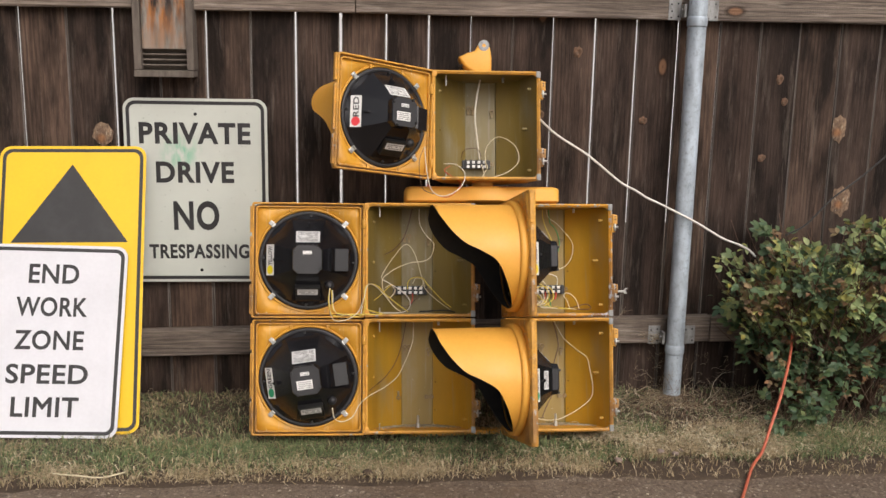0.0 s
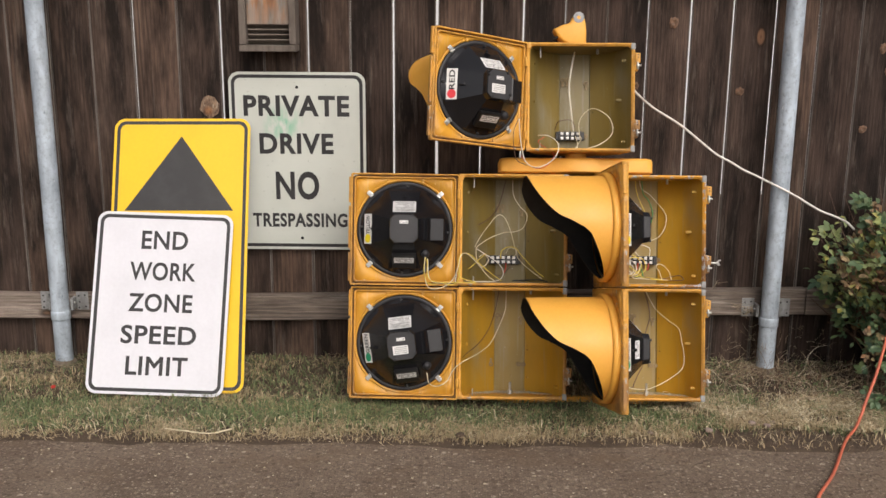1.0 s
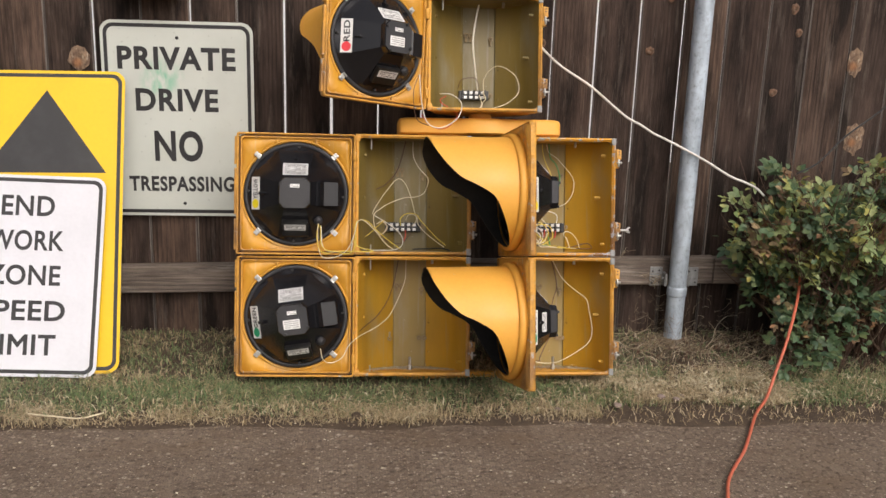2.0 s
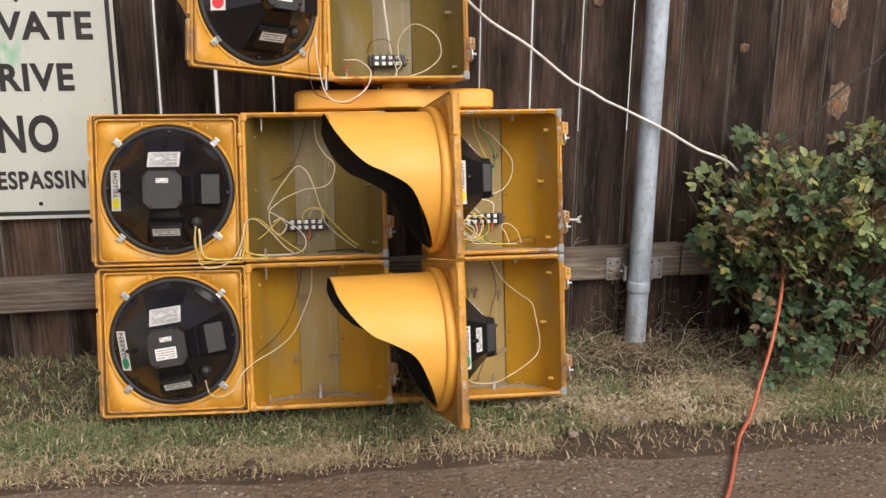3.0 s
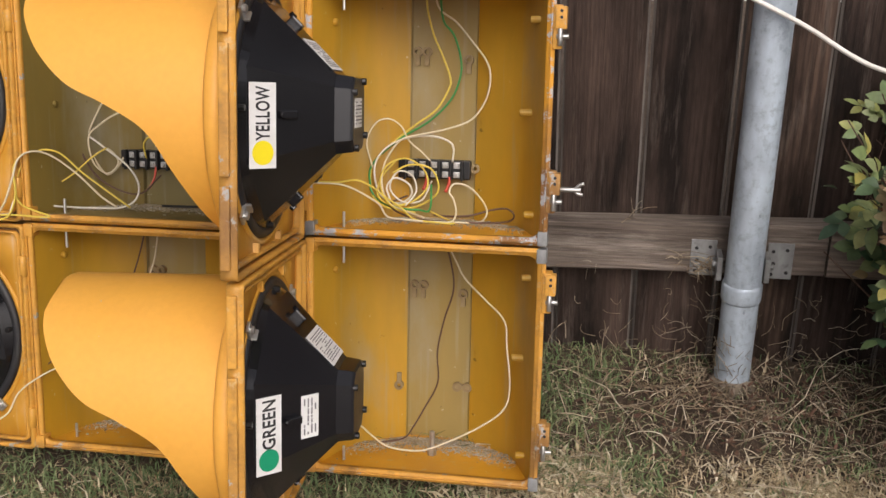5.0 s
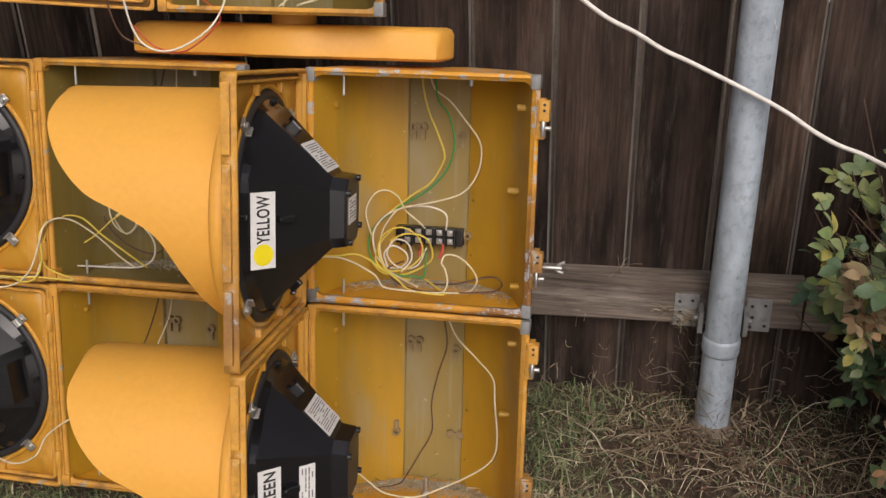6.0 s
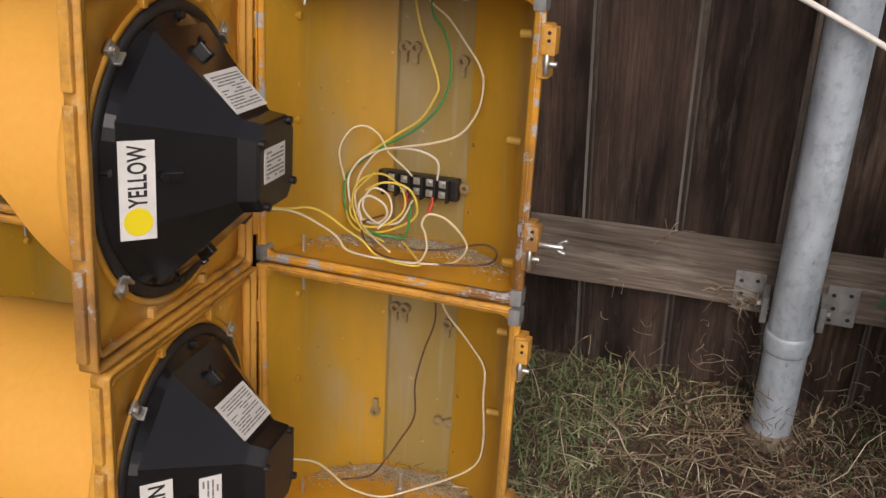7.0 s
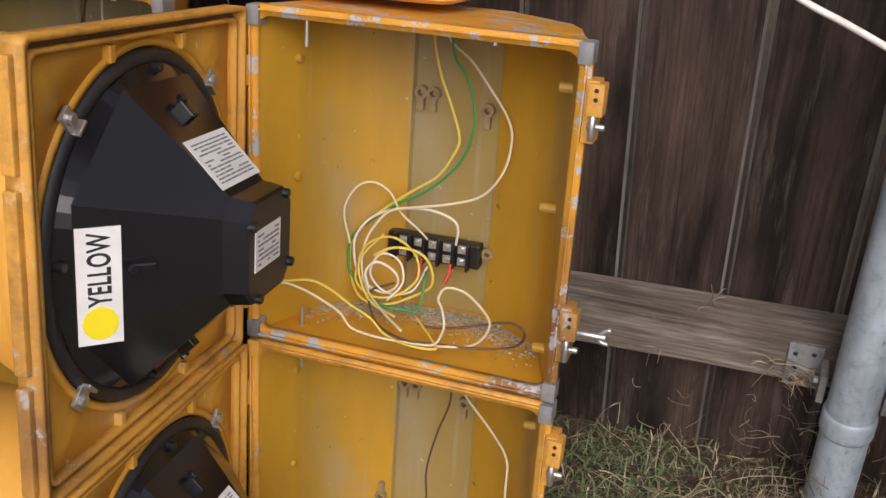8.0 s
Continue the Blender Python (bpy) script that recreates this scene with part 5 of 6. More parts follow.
wires(o, [
    (M_YELWIRE, 0.0019, [(0.141, 0.128, 0.339), (0.143, 0.130, 0.311), (0.153, 0.127, 0.277), (0.167, 0.125, 0.247), (0.179, 0.123, 0.216), (0.177, 0.120, 0.199), (0.160, 0.117, 0.170), (0.131, 0.115, 0.148), (0.101, 0.112, 0.124), (0.079, 0.110, 0.101), (0.065, 0.108, 0.079), (0.069, 0.102, 0.044), (0.095, 0.073, 0.031), (0.123, 0.074, 0.029), (0.145, 0.098, 0.033), (0.168, 0.095, 0.052), (0.166, 0.093, 0.076), (0.152, 0.090, 0.090), (0.125, 0.088, 0.091), (0.103, 0.085, 0.079)]),
    (M_GRNWIRE, 0.0020, [(0.161, 0.128, 0.339), (0.166, 0.130, 0.298), (0.182, 0.127, 0.278), (0.193, 0.124, 0.247), (0.194, 0.121, 0.219), (0.181, 0.119, 0.185), (0.151, 0.116, 0.154), (0.113, 0.113, 0.130), (0.083, 0.110, 0.106), (0.065, 0.107, 0.083), (0.065, 0.104, 0.060), (0.069, 0.101, 0.047), (0.084, 0.096, 0.033), (0.120, 0.069, 0.030), (0.144, 0.070, 0.029), (0.159, 0.083, 0.028), (0.156, 0.110, 0.061)]),
    (M_CREAMWIRE, 0.0018, [(0.153, 0.126, 0.339), (0.161, 0.130, 0.313), (0.186, 0.127, 0.295), (0.211, 0.124, 0.267), (0.231, 0.121, 0.242), (0.238, 0.118, 0.220), (0.233, 0.115, 0.187), (0.213, 0.112, 0.158), (0.180, 0.109, 0.144), (0.143, 0.106, 0.135), (0.113, 0.103, 0.127), (0.096, 0.100, 0.107), (0.087, 0.097, 0.087), (0.085, 0.094, 0.061), (0.098, 0.085, 0.035), (0.131, 0.052, 0.029), (0.161, 0.027, 0.025)]),
    (M_WHITEWIRE, 0.0018, [(0.185, 0.120, 0.094), (0.187, 0.117, 0.114), (0.180, 0.115, 0.125), (0.157, 0.112, 0.132), (0.127, 0.109, 0.130), (0.100, 0.107, 0.121), (0.081, 0.104, 0.105), (0.072, 0.101, 0.083), (0.078, 0.099, 0.051), (0.094, 0.096, 0.037), (0.114, 0.093, 0.034), (0.130, 0.091, 0.047), (0.127, 0.088, 0.063), (0.107, 0.085, 0.072), (0.095, 0.083, 0.059), (0.101, 0.080, 0.040)]),
    (M_CREAMWIRE, 0.0016, [(0.072, 0.090, 0.086), (0.062, 0.094, 0.122), (0.074, 0.099, 0.149), (0.092, 0.103, 0.156), (0.110, 0.107, 0.146), (0.122, 0.111, 0.124), (0.141, 0.116, 0.107), (0.152, 0.120, 0.095)]),
    (M_YELWIRE, 0.0017, [(0.019, -0.035, 0.078), (0.048, -0.020, 0.076), (0.074, -0.012, 0.079), (0.093, -0.004, 0.070), (0.113, 0.003, 0.054), (0.132, 0.011, 0.040), (0.149, 0.010, 0.026), (0.177, 0.000, 0.024), (0.206, 0.008, 0.022), (0.192, 0.030, 0.024), (0.164, 0.060, 0.029)]),
    (M_CREAMWIRE, 0.0017, [(0.019, -0.035, 0.076), (0.048, -0.020, 0.074), (0.068, -0.014, 0.068), (0.088, -0.008, 0.057), (0.104, -0.002, 0.045), (0.114, 0.004, 0.028), (0.139, 0.000, 0.026), (0.166, 0.004, 0.024), (0.187, 0.008, 0.023), (0.203, 0.015, 0.024), (0.205, 0.035, 0.034), (0.200, 0.041, 0.051), (0.193, 0.047, 0.060), (0.199, 0.053, 0.071), (0.218, 0.059, 0.067), (0.236, 0.066, 0.049), (0.244, 0.072, 0.031), (0.242, 0.053, 0.022), (0.233, 0.030, 0.021), (0.204, 0.012, 0.023)]),
    (M_YELWIRE, 0.0017, [(0.104, 0.110, 0.096), (0.084, 0.100, 0.071), (0.080, 0.090, 0.045), (0.103, 0.080, 0.033), (0.132, 0.082, 0.038), (0.154, 0.088, 0.060), (0.147, 0.095, 0.085), (0.120, 0.095, 0.100), (0.092, 0.092, 0.088), (0.084, 0.088, 0.060), (0.106, 0.070, 0.032), (0.144, 0.050, 0.028)]),
    (M_WHITEWIRE, 0.0016, [(0.156, 0.114, 0.066), (0.144, 0.100, 0.039), (0.118, 0.088, 0.037), (0.099, 0.086, 0.057), (0.110, 0.088, 0.081), (0.131, 0.090, 0.076), (0.138, 0.086, 0.053), (0.124, 0.076, 0.033)]),
    (M_BRNWIRE, 0.0018, [(0.123, 0.100, 0.045), (0.099, 0.092, 0.034), (0.109, 0.063, 0.030), (0.136, 0.025, 0.027), (0.170, 0.010, 0.024), (0.200, 0.016, 0.023), (0.241, 0.030, 0.021), (0.276, 0.050, 0.021), (0.283, 0.070, 0.027), (0.273, 0.075, 0.035), (0.253, 0.077, 0.033), (0.218, 0.068, 0.024), (0.187, 0.049, 0.025), (0.171, 0.050, 0.026)]),
    (M_REDWIRE, 0.0030, [(0.148, 0.116, 0.074), (0.147, 0.114, 0.063), (0.144, 0.110, 0.053)]),
    (M_REDWIRE, 0.0030, [(0.182, 0.116, 0.073), (0.181, 0.114, 0.061), (0.177, 0.110, 0.051)]),
])
wires(Vector((RX, 0, 0)), [
    (M_CREAMWIRE, 0.0018, [(0.173, 0.122, 0.339), (0.194, 0.120, 0.298), (0.210, 0.112, 0.273), (0.244, 0.103, 0.243), (0.273, 0.085, 0.219), (0.279, 0.070, 0.184), (0.286, 0.060, 0.130), (0.279, 0.058, 0.094), (0.247, 0.056, 0.066), (0.203, 0.050, 0.042), (0.162, 0.027, 0.032), (0.115, 0.026, 0.034), (0.088, 0.028, 0.049), (0.070, 0.010, 0.072), (0.039, -0.030, 0.092)]),
    (M_BRNWIRE, 0.0016, [(0.171, 0.128, 0.339), (0.184, 0.130, 0.296), (0.190, 0.127, 0.253), (0.177, 0.124, 0.205), (0.168, 0.121, 0.155), (0.170, 0.119, 0.107), (0.151, 0.116, 0.066), (0.134, 0.100, 0.035), (0.128, 0.062, 0.034), (0.098, 0.040, 0.034)]),
])
wires(Vector((LX, 0, P)), [
    (M_BRNWIRE, 0.0018, [(0.150, 0.120, 0.339), (0.134, 0.118, 0.277), (0.118, 0.117, 0.239), (0.087, 0.115, 0.206), (0.048, 0.103, 0.183), (0.035, 0.092, 0.144), (0.039, 0.090, 0.100), (0.071, 0.090, 0.051), (0.131, 0.090, 0.030), (0.166, 0.100, 0.060)]),
    (M_CREAMWIRE, 0.0018, [(0.171, 0.115, 0.339), (0.173, 0.110, 0.291), (0.191, 0.100, 0.255), (0.216, 0.095, 0.225), (0.206, 0.090, 0.186), (0.181, 0.090, 0.171), (0.143, 0.090, 0.167), (0.099, 0.090, 0.150), (0.074, 0.090, 0.134), (0.055, 0.090, 0.115), (0.059, 0.094, 0.076), (0.079, 0.100, 0.059), (0.095, 0.104, 0.077), (0.081, 0.100, 0.097), (0.063, 0.096, 0.089)]),
    (M_CREAMWIRE, 0.0018, [(0.097, 0.118, 0.083), (0.086, 0.112, 0.064), (0.072, 0.108, 0.057), (0.056, 0.104, 0.081), (0.050, 0.100, 0.116), (0.068, 0.097, 0.153), (0.091, 0.093, 0.186), (0.123, 0.090, 0.223), (0.146, 0.096, 0.213), (0.164, 0.102, 0.174), (0.175, 0.108, 0.135), (0.183, 0.112, 0.101), (0.169, 0.116, 0.081)]),
    (M_WHITEWIRE, 0.0018, [(0.053, 0.095, 0.116), (0.080, 0.090, 0.100), (0.118, 0.085, 0.075), (0.139, 0.078, 0.050), (0.138, 0.072, 0.026), (0.118, 0.066, 0.013), (0.083, 0.060, 0.011), (0.042, 0.052, 0.012), (0.014, 0.030, 0.019), (-0.001, 0.000, 0.048), (-0.009, -0.014, 0.028), (-0.012, -0.022, 0.010), (-0.012, -0.024, 0.010), (-0.086, -0.040, 0.014), (-0.097, -0.060, 0.082)]),
    (M_YELWIRE, 0.0018, [(0.134, 0.060, 0.014), (0.098, 0.055, 0.040), (0.066, 0.045, 0.067), (0.036, 0.035, 0.096), (0.011, 0.015, 0.098), (-0.001, -0.008, 0.073), (0.001, -0.018, 0.028), (0.052, -0.024, 0.010), (0.002, -0.026, 0.010), (-0.088, -0.042, 0.016), (-0.099, -0.062, 0.081)]),
    (M_YELWIRE, 0.0018, [(0.135, 0.116, 0.082), (0.136, 0.108, 0.107), (0.156, 0.103, 0.121), (0.181, 0.094, 0.118), (0.194, 0.086, 0.101), (0.215, 0.077, 0.077), (0.244, 0.069, 0.046), (0.268, 0.060, 0.027)]),
    (M_CREAMWIRE, 0.0016, [(0.151, 0.116, 0.101), (0.161, 0.106, 0.118), (0.183, 0.100, 0.112), (0.187, 0.098, 0.090), (0.206, 0.086, 0.066), (0.237, 0.072, 0.040), (0.263, 0.062, 0.021)]),
    (M_YELWIRE, 0.0016, [(0.012, 0.050, 0.040), (0.042, 0.060, 0.060), (0.068, 0.070, 0.085), (0.086, 0.085, 0.100)]),
    (M_REDWIRE, 0.0022, [(0.151, 0.116, 0.071), (0.150, 0.110, 0.053), (0.145, 0.104, 0.039)]),
    (M_BLKWIRE, 0.0026, [(0.171, 0.090, 0.014), (0.211, 0.080, 0.016), (0.251, 0.070, 0.018), (0.281, 0.060, 0.012)]),
])
wires(Vector((LX, 0, P)), [
    (M_CREAMWIRE, 0.0019, [(-0.104, -0.074, 0.088), (-0.106, -0.070, 0.060), (-0.104, -0.050, 0.020), (-0.094, -0.034, -0.006), (-0.070, -0.030, -0.010), (-0.040, -0.030, 0.000), (-0.016, -0.030, 0.024), (-0.002, -0.026, 0.062), (0.004, -0.018, 0.090), (0.016, 0.000, 0.100), (0.034, 0.020, 0.092), (0.062, 0.040, 0.064), (0.090, 0.055, 0.030), (0.112, 0.060, 0.014)]),
    (M_YELWIRE, 0.0019, [(-0.103, -0.074, 0.086), (-0.108, -0.068, 0.050), (-0.100, -0.044, 0.012), (-0.080, -0.032, 0.004), (-0.052, -0.030, 0.008), (-0.030, -0.032, 0.002), (-0.008, -0.030, 0.010), (0.002, -0.026, 0.040), (-0.002, -0.022, 0.076), (0.004, -0.010, 0.096)]),
])
wires(Vector((LX, 0, 0)), [
    (M_CREAMWIRE, 0.0018, [(0.153, 0.112, 0.337), (0.152, 0.105, 0.301), (0.148, 0.095, 0.267), (0.125, 0.080, 0.210), (0.099, 0.060, 0.165), (0.058, 0.035, 0.135), (0.014, 0.000, 0.115), (-0.016, -0.020, 0.091), (-0.035, -0.024, 0.057), (-0.065, -0.030, 0.042), (-0.089, -0.040, 0.052), (-0.096, -0.060, 0.086)]),
    (M_BRNWIRE, 0.0015, [(0.131, 0.120, 0.337), (0.117, 0.106, 0.268), (0.097, 0.092, 0.211), (0.064, 0.070, 0.165), (0.028, 0.030, 0.139), (-0.001, 0.000, 0.115)]),
])
wires(Vector((TX, 0, TZ)), [
    (M_WHITEWIRE, 0.0036, [(0.160, 0.10, 0.33), (0.150, 0.095, 0.28), (0.142, 0.09, 0.215), (0.150, 0.10, 0.14), (0.160, 0.115, 0.075)]),
    (M_CREAMWIRE, 0.0018, [(0.180, 0.11, 0.05), (0.178, 0.10, 0.11), (0.215, 0.08, 0.145), (0.265, 0.06, 0.115), (0.275, 0.05, 0.065), (0.24, 0.05, 0.03), (0.19, 0.05, 0.012)]),
    (M_CREAMWIRE, 0.0016, [(0.175, 0.11, 0.07), (0.182, 0.09, 0.05), (0.17, 0.07, 0.03), (0.165, 0.06, 0.010)]),
    (M_CREAMWIRE, 0.0016, [(0.165, 0.11, 0.06), (0.170, 0.09, 0.03), (0.155, 0.07, 0.010)]),
    (M_BRNWIRE, 0.0015, [(0.10, 0.115, 0.08), (0.11, 0.1, 0.105), (0.15, 0.1, 0.11), (0.165, 0.11, 0.085)]),
    (M_REDWIRE, 0.0016, [(0.06, 0.06, 0.05), (0.04, 0.03, 0.03), (0.08, 0.02, 0.00), (0.085, 0.00, -0.02), (0.05, -0.03, -0.055), (0.01, -0.04, -0.05), (-0.02, -0.05, -0.02)]),
    (M_WHITEWIRE, 0.0018, [(0.04, 0.05, 0.055), (0.075, 0.03, 0.05), (0.10, 0.0, 0.020), (0.085, -0.03, -0.025), (0.035, -0.05, -0.055), (-0.005, -0.06, -0.04), (-0.022, -0.07, 0.02), (-0.028, -0.075, 0.09)]),
    (M_BRNWIRE, 0.0016, [(-0.03, -0.075, 0.09), (-0.045, -0.08, 0.04), (-0.035, -0.06, -0.03), (0.0, -0.05, -0.05)]),
])


# ---------------------------------------------------------------- cables
def run(name, pts, r, mat, label, category, m=None):
    bm = bmesh.new()
    tube(bm, pts, r, 8, 8)
    return tagged(part(name, bm, mat), label, category)


run("white_cable", [(0.263, 3.435, 0.980), (0.299, 3.460, 0.948), (0.354, 3.495, 0.906), (0.448, 3.500, 0.849), (0.533, 3.505, 0.783), (0.576, 3.507, 0.752), (0.620, 3.508, 0.730), (0.660, 3.509, 0.706), (0.705, 3.510, 0.686), (0.795, 3.511, 0.643), (0.849, 3.510, 0.615), (0.891, 3.500, 0.590), (0.929, 3.500, 0.570), (0.963, 3.500, 0.558), (0.983, 3.495, 0.550), (1.008, 3.490, 0.538), (1.027, 3.470, 0.518)], 0.0036, M_CABLE, "white cable hanging from the signal into the shrub", "cable")
run("extension_cord", [(1.15, 3.42, 0.34), (1.095, 3.29, 0.250), (1.022, 3.17, 0.150), (0.96, 3.09, 0.070), (0.915, 3.03, 0.020), (0.86, 2.96, 0.008), (0.82, 2.89, 0.006), (0.74, 2.74, 0.006), (0.62, 2.54, 0.006), (0.58, 2.30, 0.006), (0.70, 1.90, 0.006), (1.2, 1.4, 0.006), (2.2, 1.0, 0.006)], 0.0046, M_CORD, "faded orange extension cord running out of the shrub", "extension cord")
run("black_wire", [(1.10, 3.42, 0.60), (1.18, 3.45, 0.63), (1.28, 3.49, 0.71), (1.40, 3.52, 0.79), (1.60, 3.56, 0.95)], 0.0028, M_BLKWIRE, "thin black wire rising from the shrub along the fence", "wire")


# ---------------------------------------------------------------- shrub
def build_shrub():
    s = thing("shrub", pose(1.22, 3.40, 0), "green shrub with yellowing leaves growing against the fence", "shrub")
    rng = random.Random(11)
    twigs, leaves, pale, brown = bmesh.new(), bmesh.new(), bmesh.new(), bmesh.new()
    tips, low = [], []

    def inside(x, y, z):
        # two crests with a dip between them, a lobe at shoulder height, hollow below it
        top = 0.50 + 0.14 * math.exp(-((x + 0.13) / 0.055) ** 2) + 0.12 * math.exp(-((x - 0.17) / 0.10) ** 2) + 0.05 * noise.noise((x * 9, 2.0, 0))
        if x < -0.20:
            top = min(top, 0.46)
        half = 0.222 + 0.092 * math.exp(-((z - 0.41) / 0.075) ** 2) + 0.03 * noise.noise((z * 9, 7.0, 0))
        return -half < x < 0.62 and -0.20 + 0.2 * max(0, 0.15 - z) < y < 0.215 and 0.02 < z < top
    for k in range(140):
        x, y, z = rng.uniform(-0.06, 0.25), rng.uniform(-0.02, 0.12), 0.0
        a = rng.uniform(0, 2 * math.pi)
        lean = rng.uniform(0.05, 0.62)
        d = Vector((math.cos(a) * lean * 1.35 - 0.08, math.sin(a) * lean * 0.65 - 0.06, 1)).normalized()
        p = Vector((x, y, z))
        pts = [p.copy()]
        L = rng.uniform(0.45, 0.78)
        n = 7
        for q in range(n):
            d = (d + Vector((rng.gauss(0, 0.13), rng.gauss(0, 0.10), rng.gauss(-0.03, 0.08)))).normalized()
            p = p + d * (L / n)
            if p.y > 0.21:
                p.y = 0.205
            if p.x < -0.32 or p.z > 0.66:
                break
            pts.append(p.copy())
            if q > 0 and inside(*p):
                tips.append((p.copy(), d.copy(), q / n))
                for r in range(4):
                    dd = (d + Vector((rng.gauss(0, 0.8), rng.gauss(0, 0.6), rng.gauss(0.1, 0.5)))).normalized()
                    e = p + dd * rng.uniform(0.05, 0.13)
                    if inside(*e):
                        tube(twigs, [p, (p + e) / 2 + Vector((0, 0, 0.006)), e], 0.0012, 4, 2, 0.0006)
                        tips.append((e, dd, 1.0))
        if len(pts) > 2:
            tube(twigs, pts, 0.0036, 5, 2, 0.001)

    # low shoots with broad dark leaves at the foot
    for k in range(42):
        p = Vector((rng.uniform(-0.17, 0.42), rng.uniform(-0.20, -0.04), 0.0))
        h = rng.uniform(0.06, 0.26)
        e = p + Vector((rng.gauss(0, 0.03), rng.gauss(-0.01, 0.02), h))
        tube(twigs, [p, (p + e) / 2 + Vector((0.004, 0, 0)), e], 0.0014, 4, 2, 0.0007)
        for f in (0.35, 0.55, 0.75, 0.9, 1.0):
            low.append((p + (e - p) * f, Vector((rng.gauss(0, 1), rng.gauss(-0.4, 0.6), rng.gauss(0.2, 0.3))).normalized(), 1.0))

    def leaflet(base, along, up, L, W, leaves):
        side = along.cross(up).normalized()
        fold = rng.uniform(0.1, 0.45)
        rows = []
        for f, w in ((0.0, 0.04), (0.25, 0.75), (0.5, 1.0), (0.78, 0.66), (1.0, 0.03)):
            c = base + along * (L * f) - up * (L * 0.22 * f * f)
            h = up * (fold * W * w * 0.5)
            rows.append((leaves.verts.new(c - side * (W * w / 2) + h), leaves.verts.new(c), leaves.verts.new(c + side * (W * w / 2) + h)))
        for a, b in zip(rows, rows[1:]):
            for k in (0, 1):
                f = leaves.faces.new((a[k], a[k + 1], b[k + 1], b[k]))
                f.smooth = True
    for p, d, f in tips + low:
        if noise.noise(p * 9 + Vector((3, 1, 7))) < -0.11:
            continue
        dry = noise.noise(p * 8 + Vector((9, 4, 2)))
        # patches of the crown taken as sunlit get the pale leaf colours
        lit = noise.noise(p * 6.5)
        for _ in range(1 if f < 0.4 else rng.choice((1, 2, 2))):
            dd = (d * 0.4 + Vector((rng.gauss(0, 0.7), rng.gauss(-0.35, 0.6), rng.gauss(0.15, 0.5)))).normalized()
            up = (Vector((rng.gauss(0, 0.45), rng.gauss(-0.65, 0.35), 1.0))).normalized()
            up = (up - dd * up.dot(dd)).normalized()
            side = dd.cross(up)
            stem = rng.uniform(0.015, 0.03)
            big = rng.uniform(0.7, 1.35) * (0.9 if p.z < 0.2 else 1.0)
            q = p + dd * stem
            if p.z > 0.12 and (dry > 0.22 and rng.random() < 0.60 or rng.random() < 0.10):
                mesh = brown
                big *= 0.78
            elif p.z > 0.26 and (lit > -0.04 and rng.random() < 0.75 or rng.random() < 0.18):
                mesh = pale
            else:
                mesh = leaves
            for off, ang in ((1.0, 0), (0.7, 0.9), (0.7, -0.9), (0.2, 1.15), (0.2, -1.15))[: rng.choice((1, 3, 3, 5))]:
                al = (dd * math.cos(ang) + side * math.sin(ang)).normalized()
                leaflet(q + dd * (0.020 * off * big), al, (up + Vector((rng.gauss(0, 0.25), rng.gauss(0, 0.25), 0))).normalized(), 0.0255 * big * rng.uniform(0.7, 1.25), 0.0172 * big, mesh)
    part("twig_tangle", twigs, M_TWIG, s, "thin brown twigs")["kind"] = "stuff"
    part("yellowing_sunlit_crown", pale, M_LEAFPALE, s, "yellowing leaves in the crown, painted paler as if sunlit")["kind"] = "stuff"
    part("withered_leaves", brown, M_LEAFDRY, s, "withered brown and rust-coloured leaves")["kind"] = "stuff"
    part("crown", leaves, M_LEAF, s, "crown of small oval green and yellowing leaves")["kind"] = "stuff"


build_shrub()


# ---------------------------------------------------------------- grass
def blades(name, mat, label, count, seed, place, length, width, droop):
    rng = random.Random(seed)
    verts, faces = [], []
    made = tries = 0
    while made < count and tries < count * 12:
        tries += 1
        x, y = rng.uniform(-2.7, 2.4), rng.uniform(2.90, 3.63)
        keep = place(x, y)
        if rng.random() > keep:
            continue
        made += 1
        L = rng.uniform(*length)
        a = rng.uniform(0, 2 * math.pi)
        lean = abs(rng.gauss(0, droop))
        d = Vector((math.cos(a) * lean, math.sin(a) * lean, 1)).normalized()
        side = Vector((-math.sin(a + rng.uniform(-1, 1)), math.cos(a), 0)).normalized()
        w = rng.uniform(0.6, 1.3) * width
        z0 = -0.004 + 0.012 * noise.noise((x * 3, y * 4, 0.3)) - 0.004
        p = Vector((x, y, z0))
        i0 = len(verts)
        for k, ww in ((0, 1.0), (1, 0.8), (2, 0.08)):
            if k:
                p = p + d * (L / 2)
                d = (d + Vector((math.cos(a) * droop * 0.7, math.sin(a) * droop * 0.7, -0.45 * droop))).normalized()
            if p.z < 0.002 and k:
                p.z = 0.002 + rng.uniform(0, 0.006)
            verts += [tuple(p - side * w * ww / 2), tuple(p + side * w * ww / 2)]
        faces += [(i0, i0 + 1, i0 + 3, i0 + 2), (i0 + 2, i0 + 3, i0 + 5, i0 + 4)]
    me = bpy.data.meshes.new(name)
    me.from_pydata(verts, [], faces)
    me.materials.append(mat)
    tagged(new(name, me), label, "grass", kind="stuff")


def edge_fade(y):
    return max(0.0, min(1.0, (y - 2.94) / 0.06))


